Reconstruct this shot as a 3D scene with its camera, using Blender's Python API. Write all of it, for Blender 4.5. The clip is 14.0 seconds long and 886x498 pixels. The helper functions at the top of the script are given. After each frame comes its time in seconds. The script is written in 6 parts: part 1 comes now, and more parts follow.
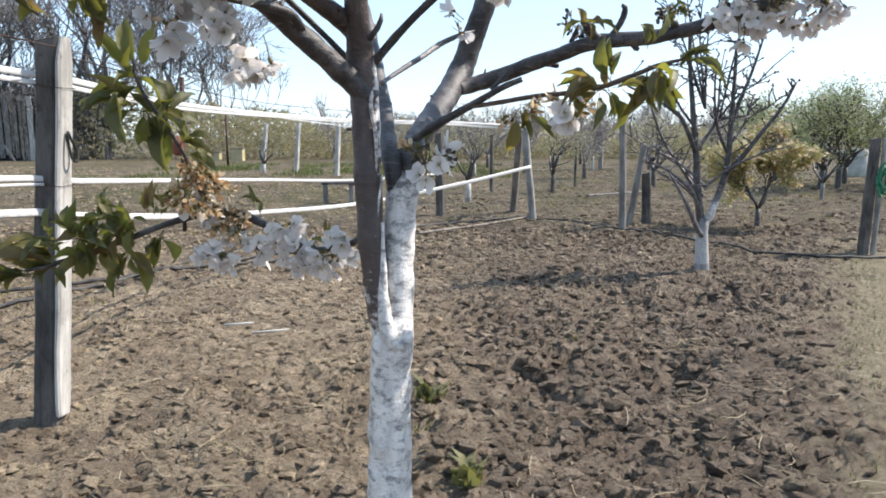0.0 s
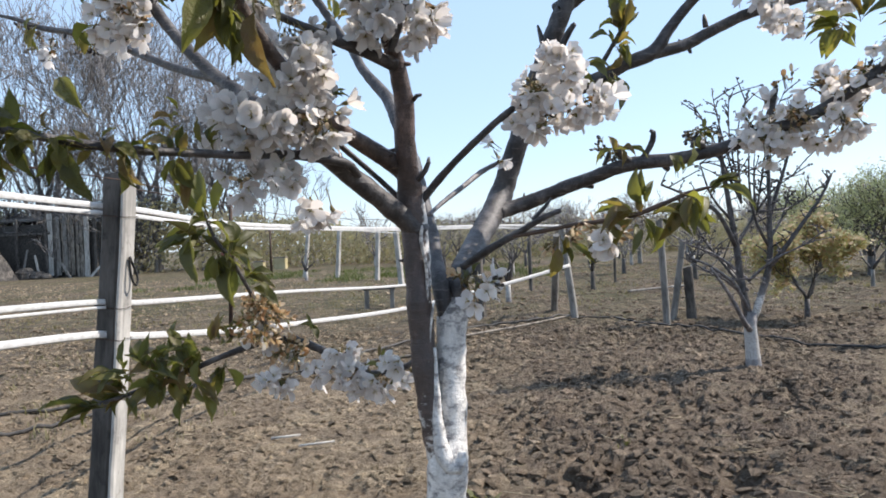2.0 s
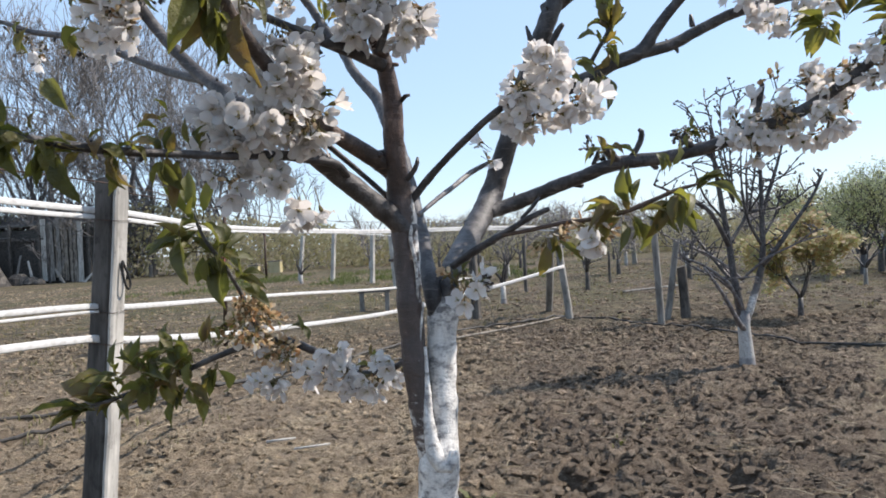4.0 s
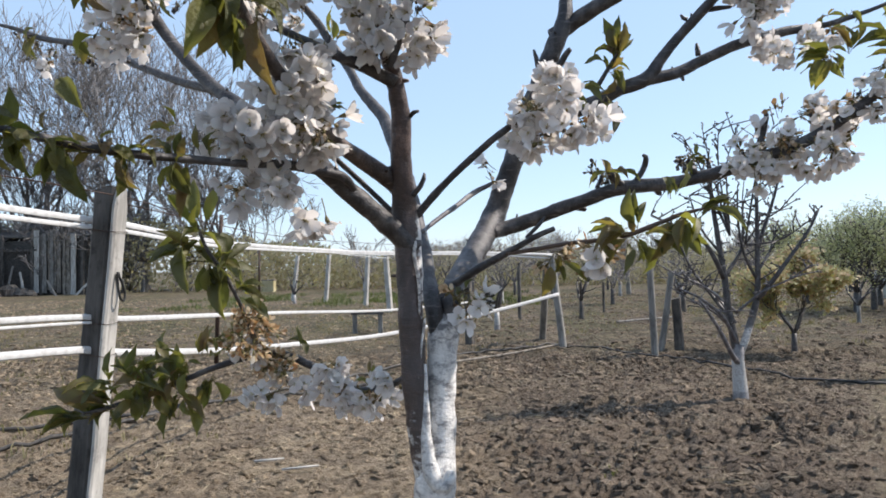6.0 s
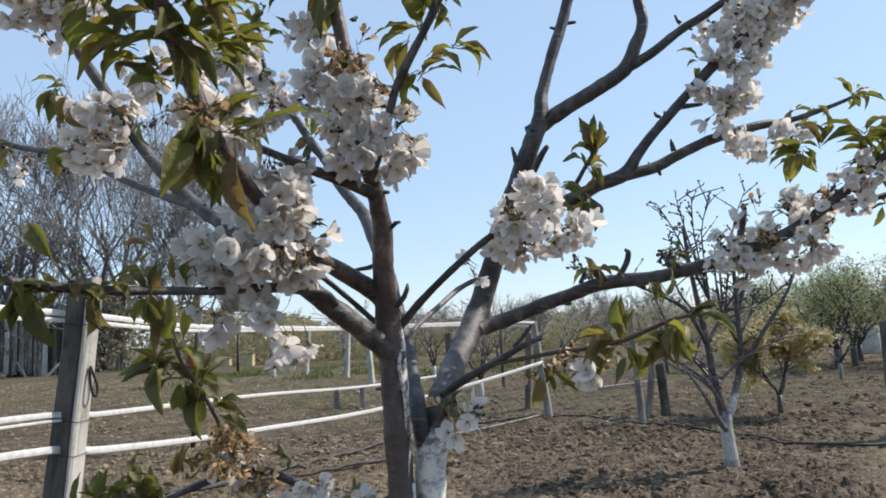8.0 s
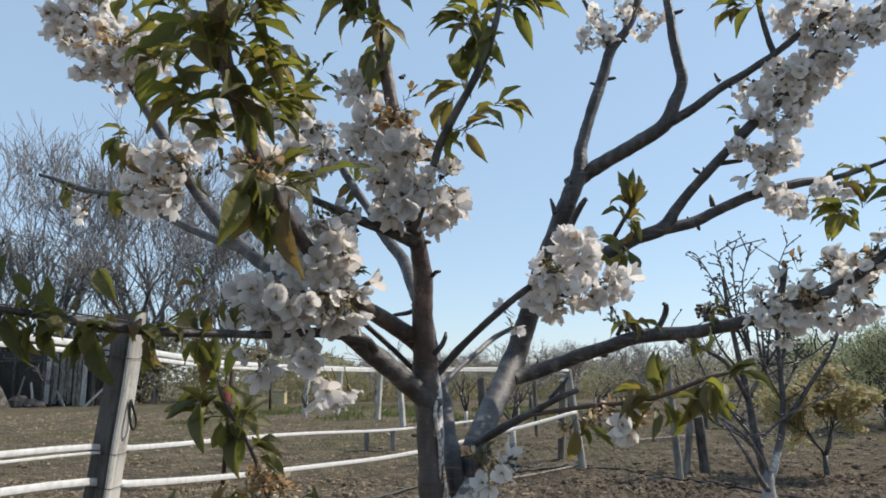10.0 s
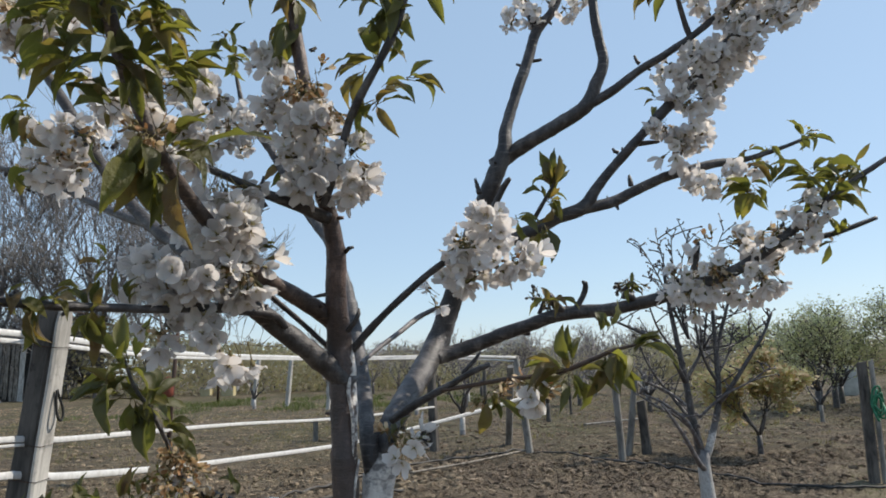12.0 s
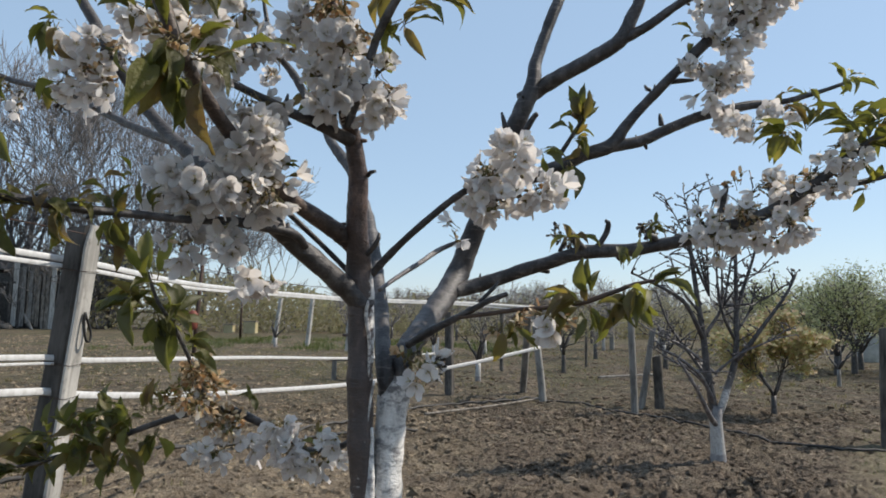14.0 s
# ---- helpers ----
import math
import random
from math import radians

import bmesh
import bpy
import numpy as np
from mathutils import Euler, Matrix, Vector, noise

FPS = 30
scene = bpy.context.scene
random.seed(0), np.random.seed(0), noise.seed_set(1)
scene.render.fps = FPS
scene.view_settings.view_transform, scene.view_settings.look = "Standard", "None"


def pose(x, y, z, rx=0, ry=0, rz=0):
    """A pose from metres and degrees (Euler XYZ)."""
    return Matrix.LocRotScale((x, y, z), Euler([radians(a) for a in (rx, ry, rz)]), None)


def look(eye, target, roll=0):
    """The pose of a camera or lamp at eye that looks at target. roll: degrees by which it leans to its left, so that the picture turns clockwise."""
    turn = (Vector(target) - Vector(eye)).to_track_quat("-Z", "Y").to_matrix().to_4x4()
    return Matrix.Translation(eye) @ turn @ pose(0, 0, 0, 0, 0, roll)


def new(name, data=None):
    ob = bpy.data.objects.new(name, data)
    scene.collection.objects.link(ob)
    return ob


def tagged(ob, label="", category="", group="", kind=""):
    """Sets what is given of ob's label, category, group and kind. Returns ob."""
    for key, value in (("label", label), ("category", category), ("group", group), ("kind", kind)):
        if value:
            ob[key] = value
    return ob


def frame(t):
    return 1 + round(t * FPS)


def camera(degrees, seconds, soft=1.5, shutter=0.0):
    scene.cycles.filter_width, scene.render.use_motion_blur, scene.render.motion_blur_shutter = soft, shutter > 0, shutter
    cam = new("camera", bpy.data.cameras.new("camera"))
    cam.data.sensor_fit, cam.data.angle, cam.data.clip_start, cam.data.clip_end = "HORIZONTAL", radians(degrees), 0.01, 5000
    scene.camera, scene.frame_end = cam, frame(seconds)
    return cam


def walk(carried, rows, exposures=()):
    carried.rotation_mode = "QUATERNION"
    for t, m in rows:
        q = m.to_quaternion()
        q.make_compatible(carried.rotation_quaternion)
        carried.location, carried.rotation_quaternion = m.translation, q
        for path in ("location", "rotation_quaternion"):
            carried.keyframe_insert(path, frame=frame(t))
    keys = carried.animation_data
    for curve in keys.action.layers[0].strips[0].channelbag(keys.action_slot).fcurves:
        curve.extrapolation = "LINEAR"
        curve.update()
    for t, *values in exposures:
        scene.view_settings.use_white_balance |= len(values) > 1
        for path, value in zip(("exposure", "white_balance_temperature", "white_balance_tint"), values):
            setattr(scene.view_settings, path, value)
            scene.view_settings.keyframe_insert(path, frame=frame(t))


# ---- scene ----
cam = camera(66.5, 14.0, 1.78)
PATH = [
    (0, (-0.011, 0.109, 1.416), (-0.008, 2.083, 1.092), -0.1),
    (0.5, (-0.026, 0.092, 1.462), (-0.088, 2.086, 1.321), -2.5),
    (1, (-0.041, 0.057, 1.48), (-0.139, 2.054, 1.421), -1.5),
    (1.5, (-0.03, 0.065, 1.46), (-0.102, 2.063, 1.401), -3.1),
    (2, (-0.026, 0.049, 1.468), (-0.133, 2.046, 1.44), -2.5),
    (2.5, (-0.041, 0.029, 1.455), (-0.167, 2.025, 1.427), -1.5),
    (3, (-0.004, 0.042, 1.463), (-0.079, 2.041, 1.431), -3.5),
    (5.5, (-0.037, 0.045, 1.453), (-0.158, 2.041, 1.484), -1.9),
    (6, (-0.033, 0.047, 1.448), (-0.107, 2.045, 1.499), -1.1),
    (6.5, (-0.041, 0.042, 1.465), (-0.062, 2.041, 1.527), -1.2),
    (7, (-0.051, 0.083, 1.529), (-0.042, 2.077, 1.676), -2.5),
    (9.5, (-0.015, 0.034, 1.528), (-0.076, 2.007, 1.847), -2.1),
    (10, (-0.045, 0.036, 1.537), (-0.152, 1.998, 1.909), -0.9),
    (10.5, (-0.043, 0.048, 1.525), (-0.111, 2.014, 1.886), -0.3),
    (11, (-0.022, 0.047, 1.536), (-0.043, 2.007, 1.936), -1.4),
    (11.5, (0.002, 0.036, 1.541), (-0.009, 1.993, 1.955), -1.2),
    (12, (0.025, 0.047, 1.512), (0.057, 2.018, 1.851), -1.7),
    (12.5, (0.032, 0.048, 1.497), (0.031, 2.026, 1.79), -0.3),
    (13, (0.036, 0.049, 1.48), (0.029, 2.033, 1.73), 0.5),
    (13.5, (0.032, 0.055, 1.475), (0.022, 2.04, 1.716), 0.1),
    (14, (0.027, 0.058, 1.474), (-0.008, 2.049, 1.665), 1.0),
]
walk(cam, [(t, look(eye, target, roll)) for t, eye, target, roll in PATH], [(0, 0.93, 6540, 11), (0.5, 0.91, 6540, 11.5), (1.0, 0.83, 6540, 12), (1.5, 0.73, 6540, 12), (3, 0.61, 6540, 12), (6.5, 0.51, 6550, 12), (9.5, 0.28, 6700, 8.5), (11, 0.21, 6700, 8.5), (14, 0.15, 6700, 9)])


# ---- light ----
SUN_AZ, SUN_EL = radians(15), radians(46)          # azimuth from +x towards +y
world = bpy.data.worlds.new("sky")
scene.world = world
world.use_nodes = True
wn = world.node_tree.nodes
sky = wn.new("ShaderNodeTexSky")
sky.sky_type = 'NISHITA'
sky.sun_disc = False
sky.sun_elevation = SUN_EL
sky.sun_rotation = radians(90) - SUN_AZ
sky.air_density, sky.dust_density, sky.ozone_density = 1.0, 0.35, 1.0
wn["Background"].inputs[1].default_value = 0.15
haze = wn.new("ShaderNodeMix")
haze.data_type = 'RGBA'
haze.inputs[0].default_value = 0.64
haze.inputs[7].default_value = (2.56, 3.62, 5.02, 1)
world.node_tree.links.new(sky.outputs[0], haze.inputs[6])
world.node_tree.links.new(haze.outputs[2], wn["Background"].inputs[0])
sun = new("sun", bpy.data.lights.new("sun", 'SUN'))
sun.data.energy, sun.data.angle, sun.data.color = 4.6, radians(0.5), (1.0, 0.93, 0.84)
sd = Vector((math.cos(SUN_AZ) * math.cos(SUN_EL), math.sin(SUN_AZ) * math.cos(SUN_EL), math.sin(SUN_EL)))
sun.matrix_world = look(sd * 30, (0, 0, 0))


# ---- materials ----
def material(name, rough=0.8, spec=0.3):
    m = bpy.data.materials.new(name)
    m.use_nodes = True
    b = m.node_tree.nodes["Principled BSDF"]
    b.inputs["Roughness"].default_value = rough
    b.inputs["Specular IOR Level"].default_value = spec
    return m, m.node_tree.nodes, m.node_tree.links, b


def coords(n, l, scale=(1, 1, 1), kind="Object"):
    tc, mp = n.new("ShaderNodeTexCoord"), n.new("ShaderNodeMapping")
    mp.inputs["Scale"].default_value = scale
    l.new(tc.outputs[kind], mp.inputs[0])
    return mp.outputs[0]


def noise_node(n, l, vec, scale, detail=4, rough=0.6):
    t = n.new("ShaderNodeTexNoise")
    t.inputs["Scale"].default_value, t.inputs["Detail"].default_value, t.inputs["Roughness"].default_value = scale, detail, rough
    l.new(vec, t.inputs["Vector"])
    return t.outputs["Fac"]


def ramp(n, l, fac, stops):
    r = n.new("ShaderNodeValToRGB")
    while len(r.color_ramp.elements) < len(stops):
        r.color_ramp.elements.new(0.5)
    for e, (p, c) in zip(r.color_ramp.elements, stops):
        e.position, e.color = p, (*c, 1) if len(c) == 3 else c
    l.new(fac, r.inputs[0])
    return r.outputs[0]


def mixed(n, l, fac, a, b, mode='MIX'):
    x = n.new("ShaderNodeMix")
    x.data_type, x.blend_type = 'RGBA', mode
    for s, v in ((x.inputs[0], fac), (x.inputs[6], a), (x.inputs[7], b)):
        if isinstance(v, (int, float)):
            s.default_value = v
        elif isinstance(v, tuple):
            s.default_value = (*v, 1)
        else:
            l.new(v, s)
    return x.outputs[2]


def math_node(n, l, op, a, b=0.0, clamp=False):
    x = n.new("ShaderNodeMath")
    x.operation, x.use_clamp = op, clamp
    for s, v in ((x.inputs[0], a), (x.inputs[1], b)):
        if isinstance(v, (int, float)):
            s.default_value = v
        else:
            l.new(v, s)
    return x.outputs[0]


def bump(n, l, b, height, strength=0.5, dist=0.01):
    x = n.new("ShaderNodeBump")
    x.inputs["Strength"].default_value, x.inputs["Distance"].default_value = strength, dist
    l.new(height, x.inputs["Height"])
    l.new(x.outputs[0], b.inputs["Normal"])


def bark_material(name, paint_top=None, tone=1.0, cover=0.62, streak=False, tint=(1, 1, 1), lime=1.0, bare=None):
    """Cherry bark with pale cross bands; below paint_top it carries worn limewash."""
    m, n, l, b = material(name, 0.48, 0.45)
    v = coords(n, l)
    big = noise_node(n, l, coords(n, l, (1, 1, 0.55)), 30, 6, 0.7)
    bands = noise_node(n, l, coords(n, l, (24, 24, 130)), 1.0, 3)
    fine = noise_node(n, l, v, 190, 4)
    dark = ramp(n, l, big, [(0.32, (0.026 * tone, 0.022 * tone, 0.023 * tone)), (0.5, (0.068 * tone, 0.06 * tone, 0.06 * tone)), (0.66, (0.17 * tone, 0.155 * tone, 0.15 * tone))])
    col = mixed(n, l, ramp(n, l, bands, [(0.58, (0, 0, 0)), (0.74, (0.6, 0.6, 0.6) if not streak else (0.25, 0.25, 0.25))]), dark, (0.25, 0.225, 0.21))
    col = mixed(n, l, 0.35, col, ramp(n, l, fine, [(0.3, (0.3, 0.3, 0.3)), (0.7, (1, 1, 1))]), 'MULTIPLY')
    col = mixed(n, l, 1.0, col, tint, 'MULTIPLY')
    hgt = math_node(n, l, 'ADD', fine, math_node(n, l, 'MULTIPLY', bands, 0.8))
    if paint_top is not None:
        g = n.new("ShaderNodeNewGeometry")
        sep = n.new("ShaderNodeSeparateXYZ")
        l.new(g.outputs["Position"], sep.inputs[0])
        flakes = noise_node(n, l, coords(n, l, (0.7, 0.7, 1.1)), 66, 6, 0.72)
        edge = math_node(n, l, 'MULTIPLY', math_node(n, l, 'SUBTRACT', paint_top, sep.outputs[2]), 5.0, True)
        keep = math_node(n, l, 'ADD', math_node(n, l, 'MULTIPLY', edge, cover), math_node(n, l, 'MULTIPLY', flakes, -1.0))
        if bare is not None:
            # soil-splashed foot
            keep = math_node(n, l, 'SUBTRACT', keep, math_node(n, l, 'MULTIPLY', math_node(n, l, 'SUBTRACT', bare, sep.outputs[2]), 9.0, True))
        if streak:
            # whiter band along one flank of the leaning stem
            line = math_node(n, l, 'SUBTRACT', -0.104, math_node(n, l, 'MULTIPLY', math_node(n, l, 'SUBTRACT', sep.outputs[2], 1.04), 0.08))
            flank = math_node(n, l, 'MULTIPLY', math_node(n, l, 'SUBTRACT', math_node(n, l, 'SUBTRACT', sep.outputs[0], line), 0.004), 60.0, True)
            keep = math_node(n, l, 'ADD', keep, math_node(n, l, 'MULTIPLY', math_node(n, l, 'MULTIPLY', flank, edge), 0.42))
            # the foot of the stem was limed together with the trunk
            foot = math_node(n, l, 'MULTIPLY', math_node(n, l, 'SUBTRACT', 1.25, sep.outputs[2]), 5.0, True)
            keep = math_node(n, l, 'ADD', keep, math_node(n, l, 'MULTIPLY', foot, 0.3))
        fac = ramp(n, l, math_node(n, l, 'ADD', keep, 0.5), [(0.48, (0, 0, 0)), (0.63, (1, 1, 1))])
        white = ramp(n, l, noise_node(n, l, coords(n, l, (1, 1, 0.35)), 45, 5), [(0.25, (0.4 * lime, 0.383 * lime, 0.362 * lime)), (0.48, (0.62 * lime, 0.594 * lime, 0.562 * lime)), (0.72, (0.78 * lime, 0.75 * lime, 0.71 * lime))])
        veil = math_node(n, l, 'MULTIPLY', math_node(n, l, 'MULTIPLY', edge, noise_node(n, l, v, 9, 3)), 0.9, True)
        col = mixed(n, l, veil, col, (0.36, 0.345, 0.345) if not streak else (0.06, 0.05, 0.046))
        col = mixed(n, l, fac, col, white)
    l.new(col, b.inputs["Base Color"])
    bump(n, l, b, hgt, 0.7, 0.003)
    return m


def two_sided(name, stops, glow, rough=0.5, weight=0.45, pick="Object", spec=0.35):
    """Thin tissue: light passes through it. Colour varies from piece to piece."""
    m, n, l, b = material(name, rough, spec)
    if pick == "Object":
        rnd = n.new("ShaderNodeObjectInfo").outputs["Random"]
    else:
        rnd = n.new("ShaderNodeNewGeometry").outputs["Random Per Island"]
    v = coords(n, l)
    soft = noise_node(n, l, v, 3.0 if pick == "Object" else 60.0, 3)
    f = math_node(n, l, 'ADD', math_node(n, l, 'MULTIPLY', rnd, 0.75), math_node(n, l, 'MULTIPLY', soft, 0.25))
    col = ramp(n, l, f, stops)
    l.new(col, b.inputs["Base Color"])
    bump(n, l, b, noise_node(n, l, v, 7.0 if pick == "Object" else 200.0, 4, 0.7), 0.5, 0.04 if pick == "Object" else 0.003)
    tr = n.new("ShaderNodeBsdfTranslucent")
    l.new(mixed(n, l, 1.0, col, glow, 'MULTIPLY'), tr.inputs[0])
    mx = n.new("ShaderNodeMixShader")
    mx.inputs[0].default_value = weight
    l.new(b.outputs[0], mx.inputs[1])
    l.new(tr.outputs[0], mx.inputs[2])
    l.new(mx.outputs[0], n["Material Output"].inputs[0])
    return m


bark = bark_material("cherry_bark", None, 0.7)
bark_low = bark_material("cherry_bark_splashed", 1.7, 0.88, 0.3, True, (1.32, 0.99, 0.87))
bark_warm = bark_material("brown_cherry_bark", None, 0.74, 0.6, False, (1.15, 0.9, 0.74))
ridge_white = bark_material("white_ridge_bark", 1.9, 0.9, 0.56)
# same bark, much lighter: sunlight on these twigs and limbs is in the colour
bark_lit = bark_material("lit_twig_bark", None, 1.7)
limewash = bark_material("limewashed_bark", 1.5, 1.0, 0.61)
limewash_far = bark_material("limewashed_small_trunk", 0.62, 1.3, 0.64, lime=0.62, bare=0.11)
limewash_limb = bark_material("limewashed_small_limb", 0.92, 0.75, 0.58)
bark_far = bark_material("grey_fruit_bark", None, 0.75)
red_twig, _n, _l, _b = material("young_red_twig", 0.5)
_l.new(ramp(_n, _l, noise_node(_n, _l, coords(_n, _l), 60), [(0.3, (0.05, 0.035, 0.028)), (0.7, (0.115, 0.075, 0.055))]), _b.inputs["Base Color"])

LEAF = [(0.0, (0.062, 0.062, 0.027)), (0.35, (0.1, 0.098, 0.038)), (0.62, (0.15, 0.142, 0.047)), (0.8, (0.15, 0.11, 0.05)), (0.95, (0.125, 0.07, 0.043))]
leaf_green = two_sided("cherry_leaf", LEAF, (1.75, 1.85, 0.85), 0.42, 0.5, "Object", 0.5)
leaf_joined = two_sided("cherry_leaf_far", LEAF, (1.75, 1.85, 0.85), 0.42, 0.5, "Island", 0.5)
petal = two_sided("petal", [(0.0, (0.71, 0.68, 0.668)), (0.6, (0.815, 0.79, 0.775)), (1.0, (0.87, 0.84, 0.8))], (1, 0.97, 0.94), 0.6, 0.48)
petal_joined = two_sided("petal_far", [(0.0, (0.71, 0.68, 0.668)), (0.6, (0.815, 0.79, 0.775)), (1.0, (0.87, 0.84, 0.8))], (1, 0.97, 0.94), 0.6, 0.48, "Island")
withered = two_sided("withered_petal", [(0.0, (0.2, 0.1, 0.05)), (0.3, (0.4, 0.24, 0.12)), (0.6, (0.62, 0.47, 0.31)), (1.0, (0.8, 0.74, 0.64))], (1.1, 1, 0.8), 0.7, 0.3)
withered_joined = two_sided("withered_petal_far", [(0.0, (0.2, 0.1, 0.05)), (0.3, (0.4, 0.24, 0.12)), (0.6, (0.62, 0.47, 0.31)), (1.0, (0.8, 0.74, 0.64))], (1.1, 1, 0.8), 0.7, 0.3, "Island")
stamen, _n, _l, _b = material("stamens", 0.7)
_l.new(ramp(_n, _l, noise_node(_n, _l, coords(_n, _l), 40), [(0.3, (0.4, 0.32, 0.16)), (0.7, (0.6, 0.54, 0.3))]), _b.inputs["Base Color"])
stalk, _n, _l, _b = material("flower_stalk", 0.6)
_l.new(ramp(_n, _l, noise_node(_n, _l, coords(_n, _l), 40), [(0.3, (0.1, 0.11, 0.03)), (0.7, (0.17, 0.1, 0.05))]), _b.inputs["Base Color"])


def soil_material(name, field):
    m, n, l, b = material(name, 0.95, 0.15)
    v = coords(n, l)
    big = noise_node(n, l, v, 1.1, 6, 0.65)
    mid = noise_node(n, l, v, 7, 6, 0.7)
    fine = noise_node(n, l, v, 70, 6, 0.8)
    col = ramp(n, l, mid, [(0.28, (0.08, 0.063, 0.048)), (0.5, (0.165, 0.134, 0.106)), (0.7, (0.27, 0.226, 0.18))])
    col = mixed(n, l, ramp(n, l, big, [(0.42, (0, 0, 0)), (0.62, (0.6, 0.6, 0.6))]), col, (0.105, 0.086, 0.073))
    col = mixed(n, l, ramp(n, l, noise_node(n, l, v, 2.3, 6, 0.7), [(0.5, (0, 0, 0)), (0.66, (0.7, 0.7, 0.7))]), col, (0.25, 0.213, 0.165))
    col = mixed(n, l, 0.6, col, ramp(n, l, fine, [(0.3, (0.35, 0.33, 0.32)), (0.62, (1.15, 1.15, 1.15))]), 'MULTIPLY')
    if field:
        g = n.new("ShaderNodeNewGeometry")
        sep = n.new("ShaderNodeSeparateXYZ")
        l.new(g.outputs["Position"], sep.inputs[0])
        x, y = sep.outputs[0], sep.outputs[1]
        wob = math_node(n, l, 'ADD', math_node(n, l, 'MULTIPLY', math_node(n, l, 'SUBTRACT', mid, 0.5), 1.1), math_node(n, l, 'MULTIPLY', math_node(n, l, 'SUBTRACT', big, 0.5), 1.2))
        # trodden path with dry grass along the right edge of the dug plot
        off = math_node(n, l, 'ADD', math_node(n, l, 'SUBTRACT', x, math_node(n, l, 'ADD', math_node(n, l, 'MULTIPLY', y, 0.56), -0.06)), wob)
        path = math_node(n, l, 'MULTIPLY', math_node(n, l, 'MULTIPLY', off, 2.2, True), math_node(n, l, 'MULTIPLY', math_node(n, l, 'SUBTRACT', 1.9, off), 1.5, True))
        near = math_node(n, l, 'MULTIPLY', math_node(n, l, 'SUBTRACT', 10.0, y), 0.5, True)
        tan = ramp(n, l, noise_node(n, l, coords(n, l, (1, 3, 1)), 12, 6, 0.75), [(0.3, (0.16, 0.14, 0.085)), (0.5, (0.26, 0.22, 0.15)), (0.75, (0.36, 0.31, 0.22))])
        tread = math_node(n, l, 'MULTIPLY', math_node(n, l, 'MULTIPLY', path, near), 0.88)
        # freshly dug damp earth to the right of the cherry tree, drier crust to the left
        damp = math_node(n, l, 'MULTIPLY', math_node(n, l, 'ADD', math_node(n, l, 'ADD', x, 0.55), wob), 0.9, True)
        crust = math_node(n, l, 'MAXIMUM', damp, math_node(n, l, 'MULTIPLY', math_node(n, l, 'ADD', math_node(n, l, 'SUBTRACT', y, 5.5), wob), 0.3, True))
        col = mixed(n, l, 1.0, col, ramp(n, l, crust, [(0.0, (1.6, 1.545, 1.38)), (1.0, (1.13, 1.09, 1.04))]), 'MULTIPLY')
        col = mixed(n, l, tread, col, tan)
        # thin weeds further out
        far = math_node(n, l, 'MULTIPLY', math_node(n, l, 'SUBTRACT', y, 6.0), 0.09, True)
        weeds = ramp(n, l, noise_node(n, l, coords(n, l, (1, 0.4, 1)), 0.5, 7, 0.7), [(0.4, (0, 0, 0)), (0.58, (0.8, 0.8, 0.8))])
        col = mixed(n, l, math_node(n, l, 'MULTIPLY', far, weeds), col, (0.1, 0.098, 0.054))
        out = math_node(n, l, 'MULTIPLY', math_node(n, l, 'SUBTRACT', y, 6.5), 0.25, True)
        mott = noise_node(n, l, coords(n, l, (0.5, 1.1, 1)), 2.6, 7, 0.75)
        col = mixed(n, l, out, col, mixed(n, l, 1.0, col, ramp(n, l, mott, [(0.36, (0.33, 0.335, 0.33)), (0.5, (0.66, 0.66, 0.645)), (0.62, (1.1, 1.07, 1.0))]), 'MULTIPLY'))
    else:
        g = n.new("ShaderNodeNewGeometry")
        sep = n.new("ShaderNodeSeparateXYZ")
        l.new(g.outputs["Position"], sep.inputs[0])
        wob = math_node(n, l, 'MULTIPLY', math_node(n, l, 'SUBTRACT', big, 0.5), 1.3)
        damp = math_node(n, l, 'MULTIPLY', math_node(n, l, 'ADD', math_node(n, l, 'ADD', sep.outputs[0], 0.55), wob), 0.9, True)
        col = mixed(n, l, 1.0, col, ramp(n, l, damp, [(0.0, (1.6, 1.545, 1.38)), (1.0, (1.13, 1.09, 1.04))]), 'MULTIPLY')
        col = mixed(n, l, 1.0, col, ramp(n, l, g.outputs["Random Per Island"], [(0.0, (0.68, 0.67, 0.66)), (0.6, (1.05, 1.04, 1.02)), (1.0, (1.5, 1.47, 1.42))]), 'MULTIPLY')
    l.new(col, b.inputs["Base Color"])
    bump(n, l, b, math_node(n, l, 'ADD', mid, fine), 1.0, 0.03)
    return m


soil = soil_material("tilled_soil", True)
clod_soil = soil_material("soil_clods", False)


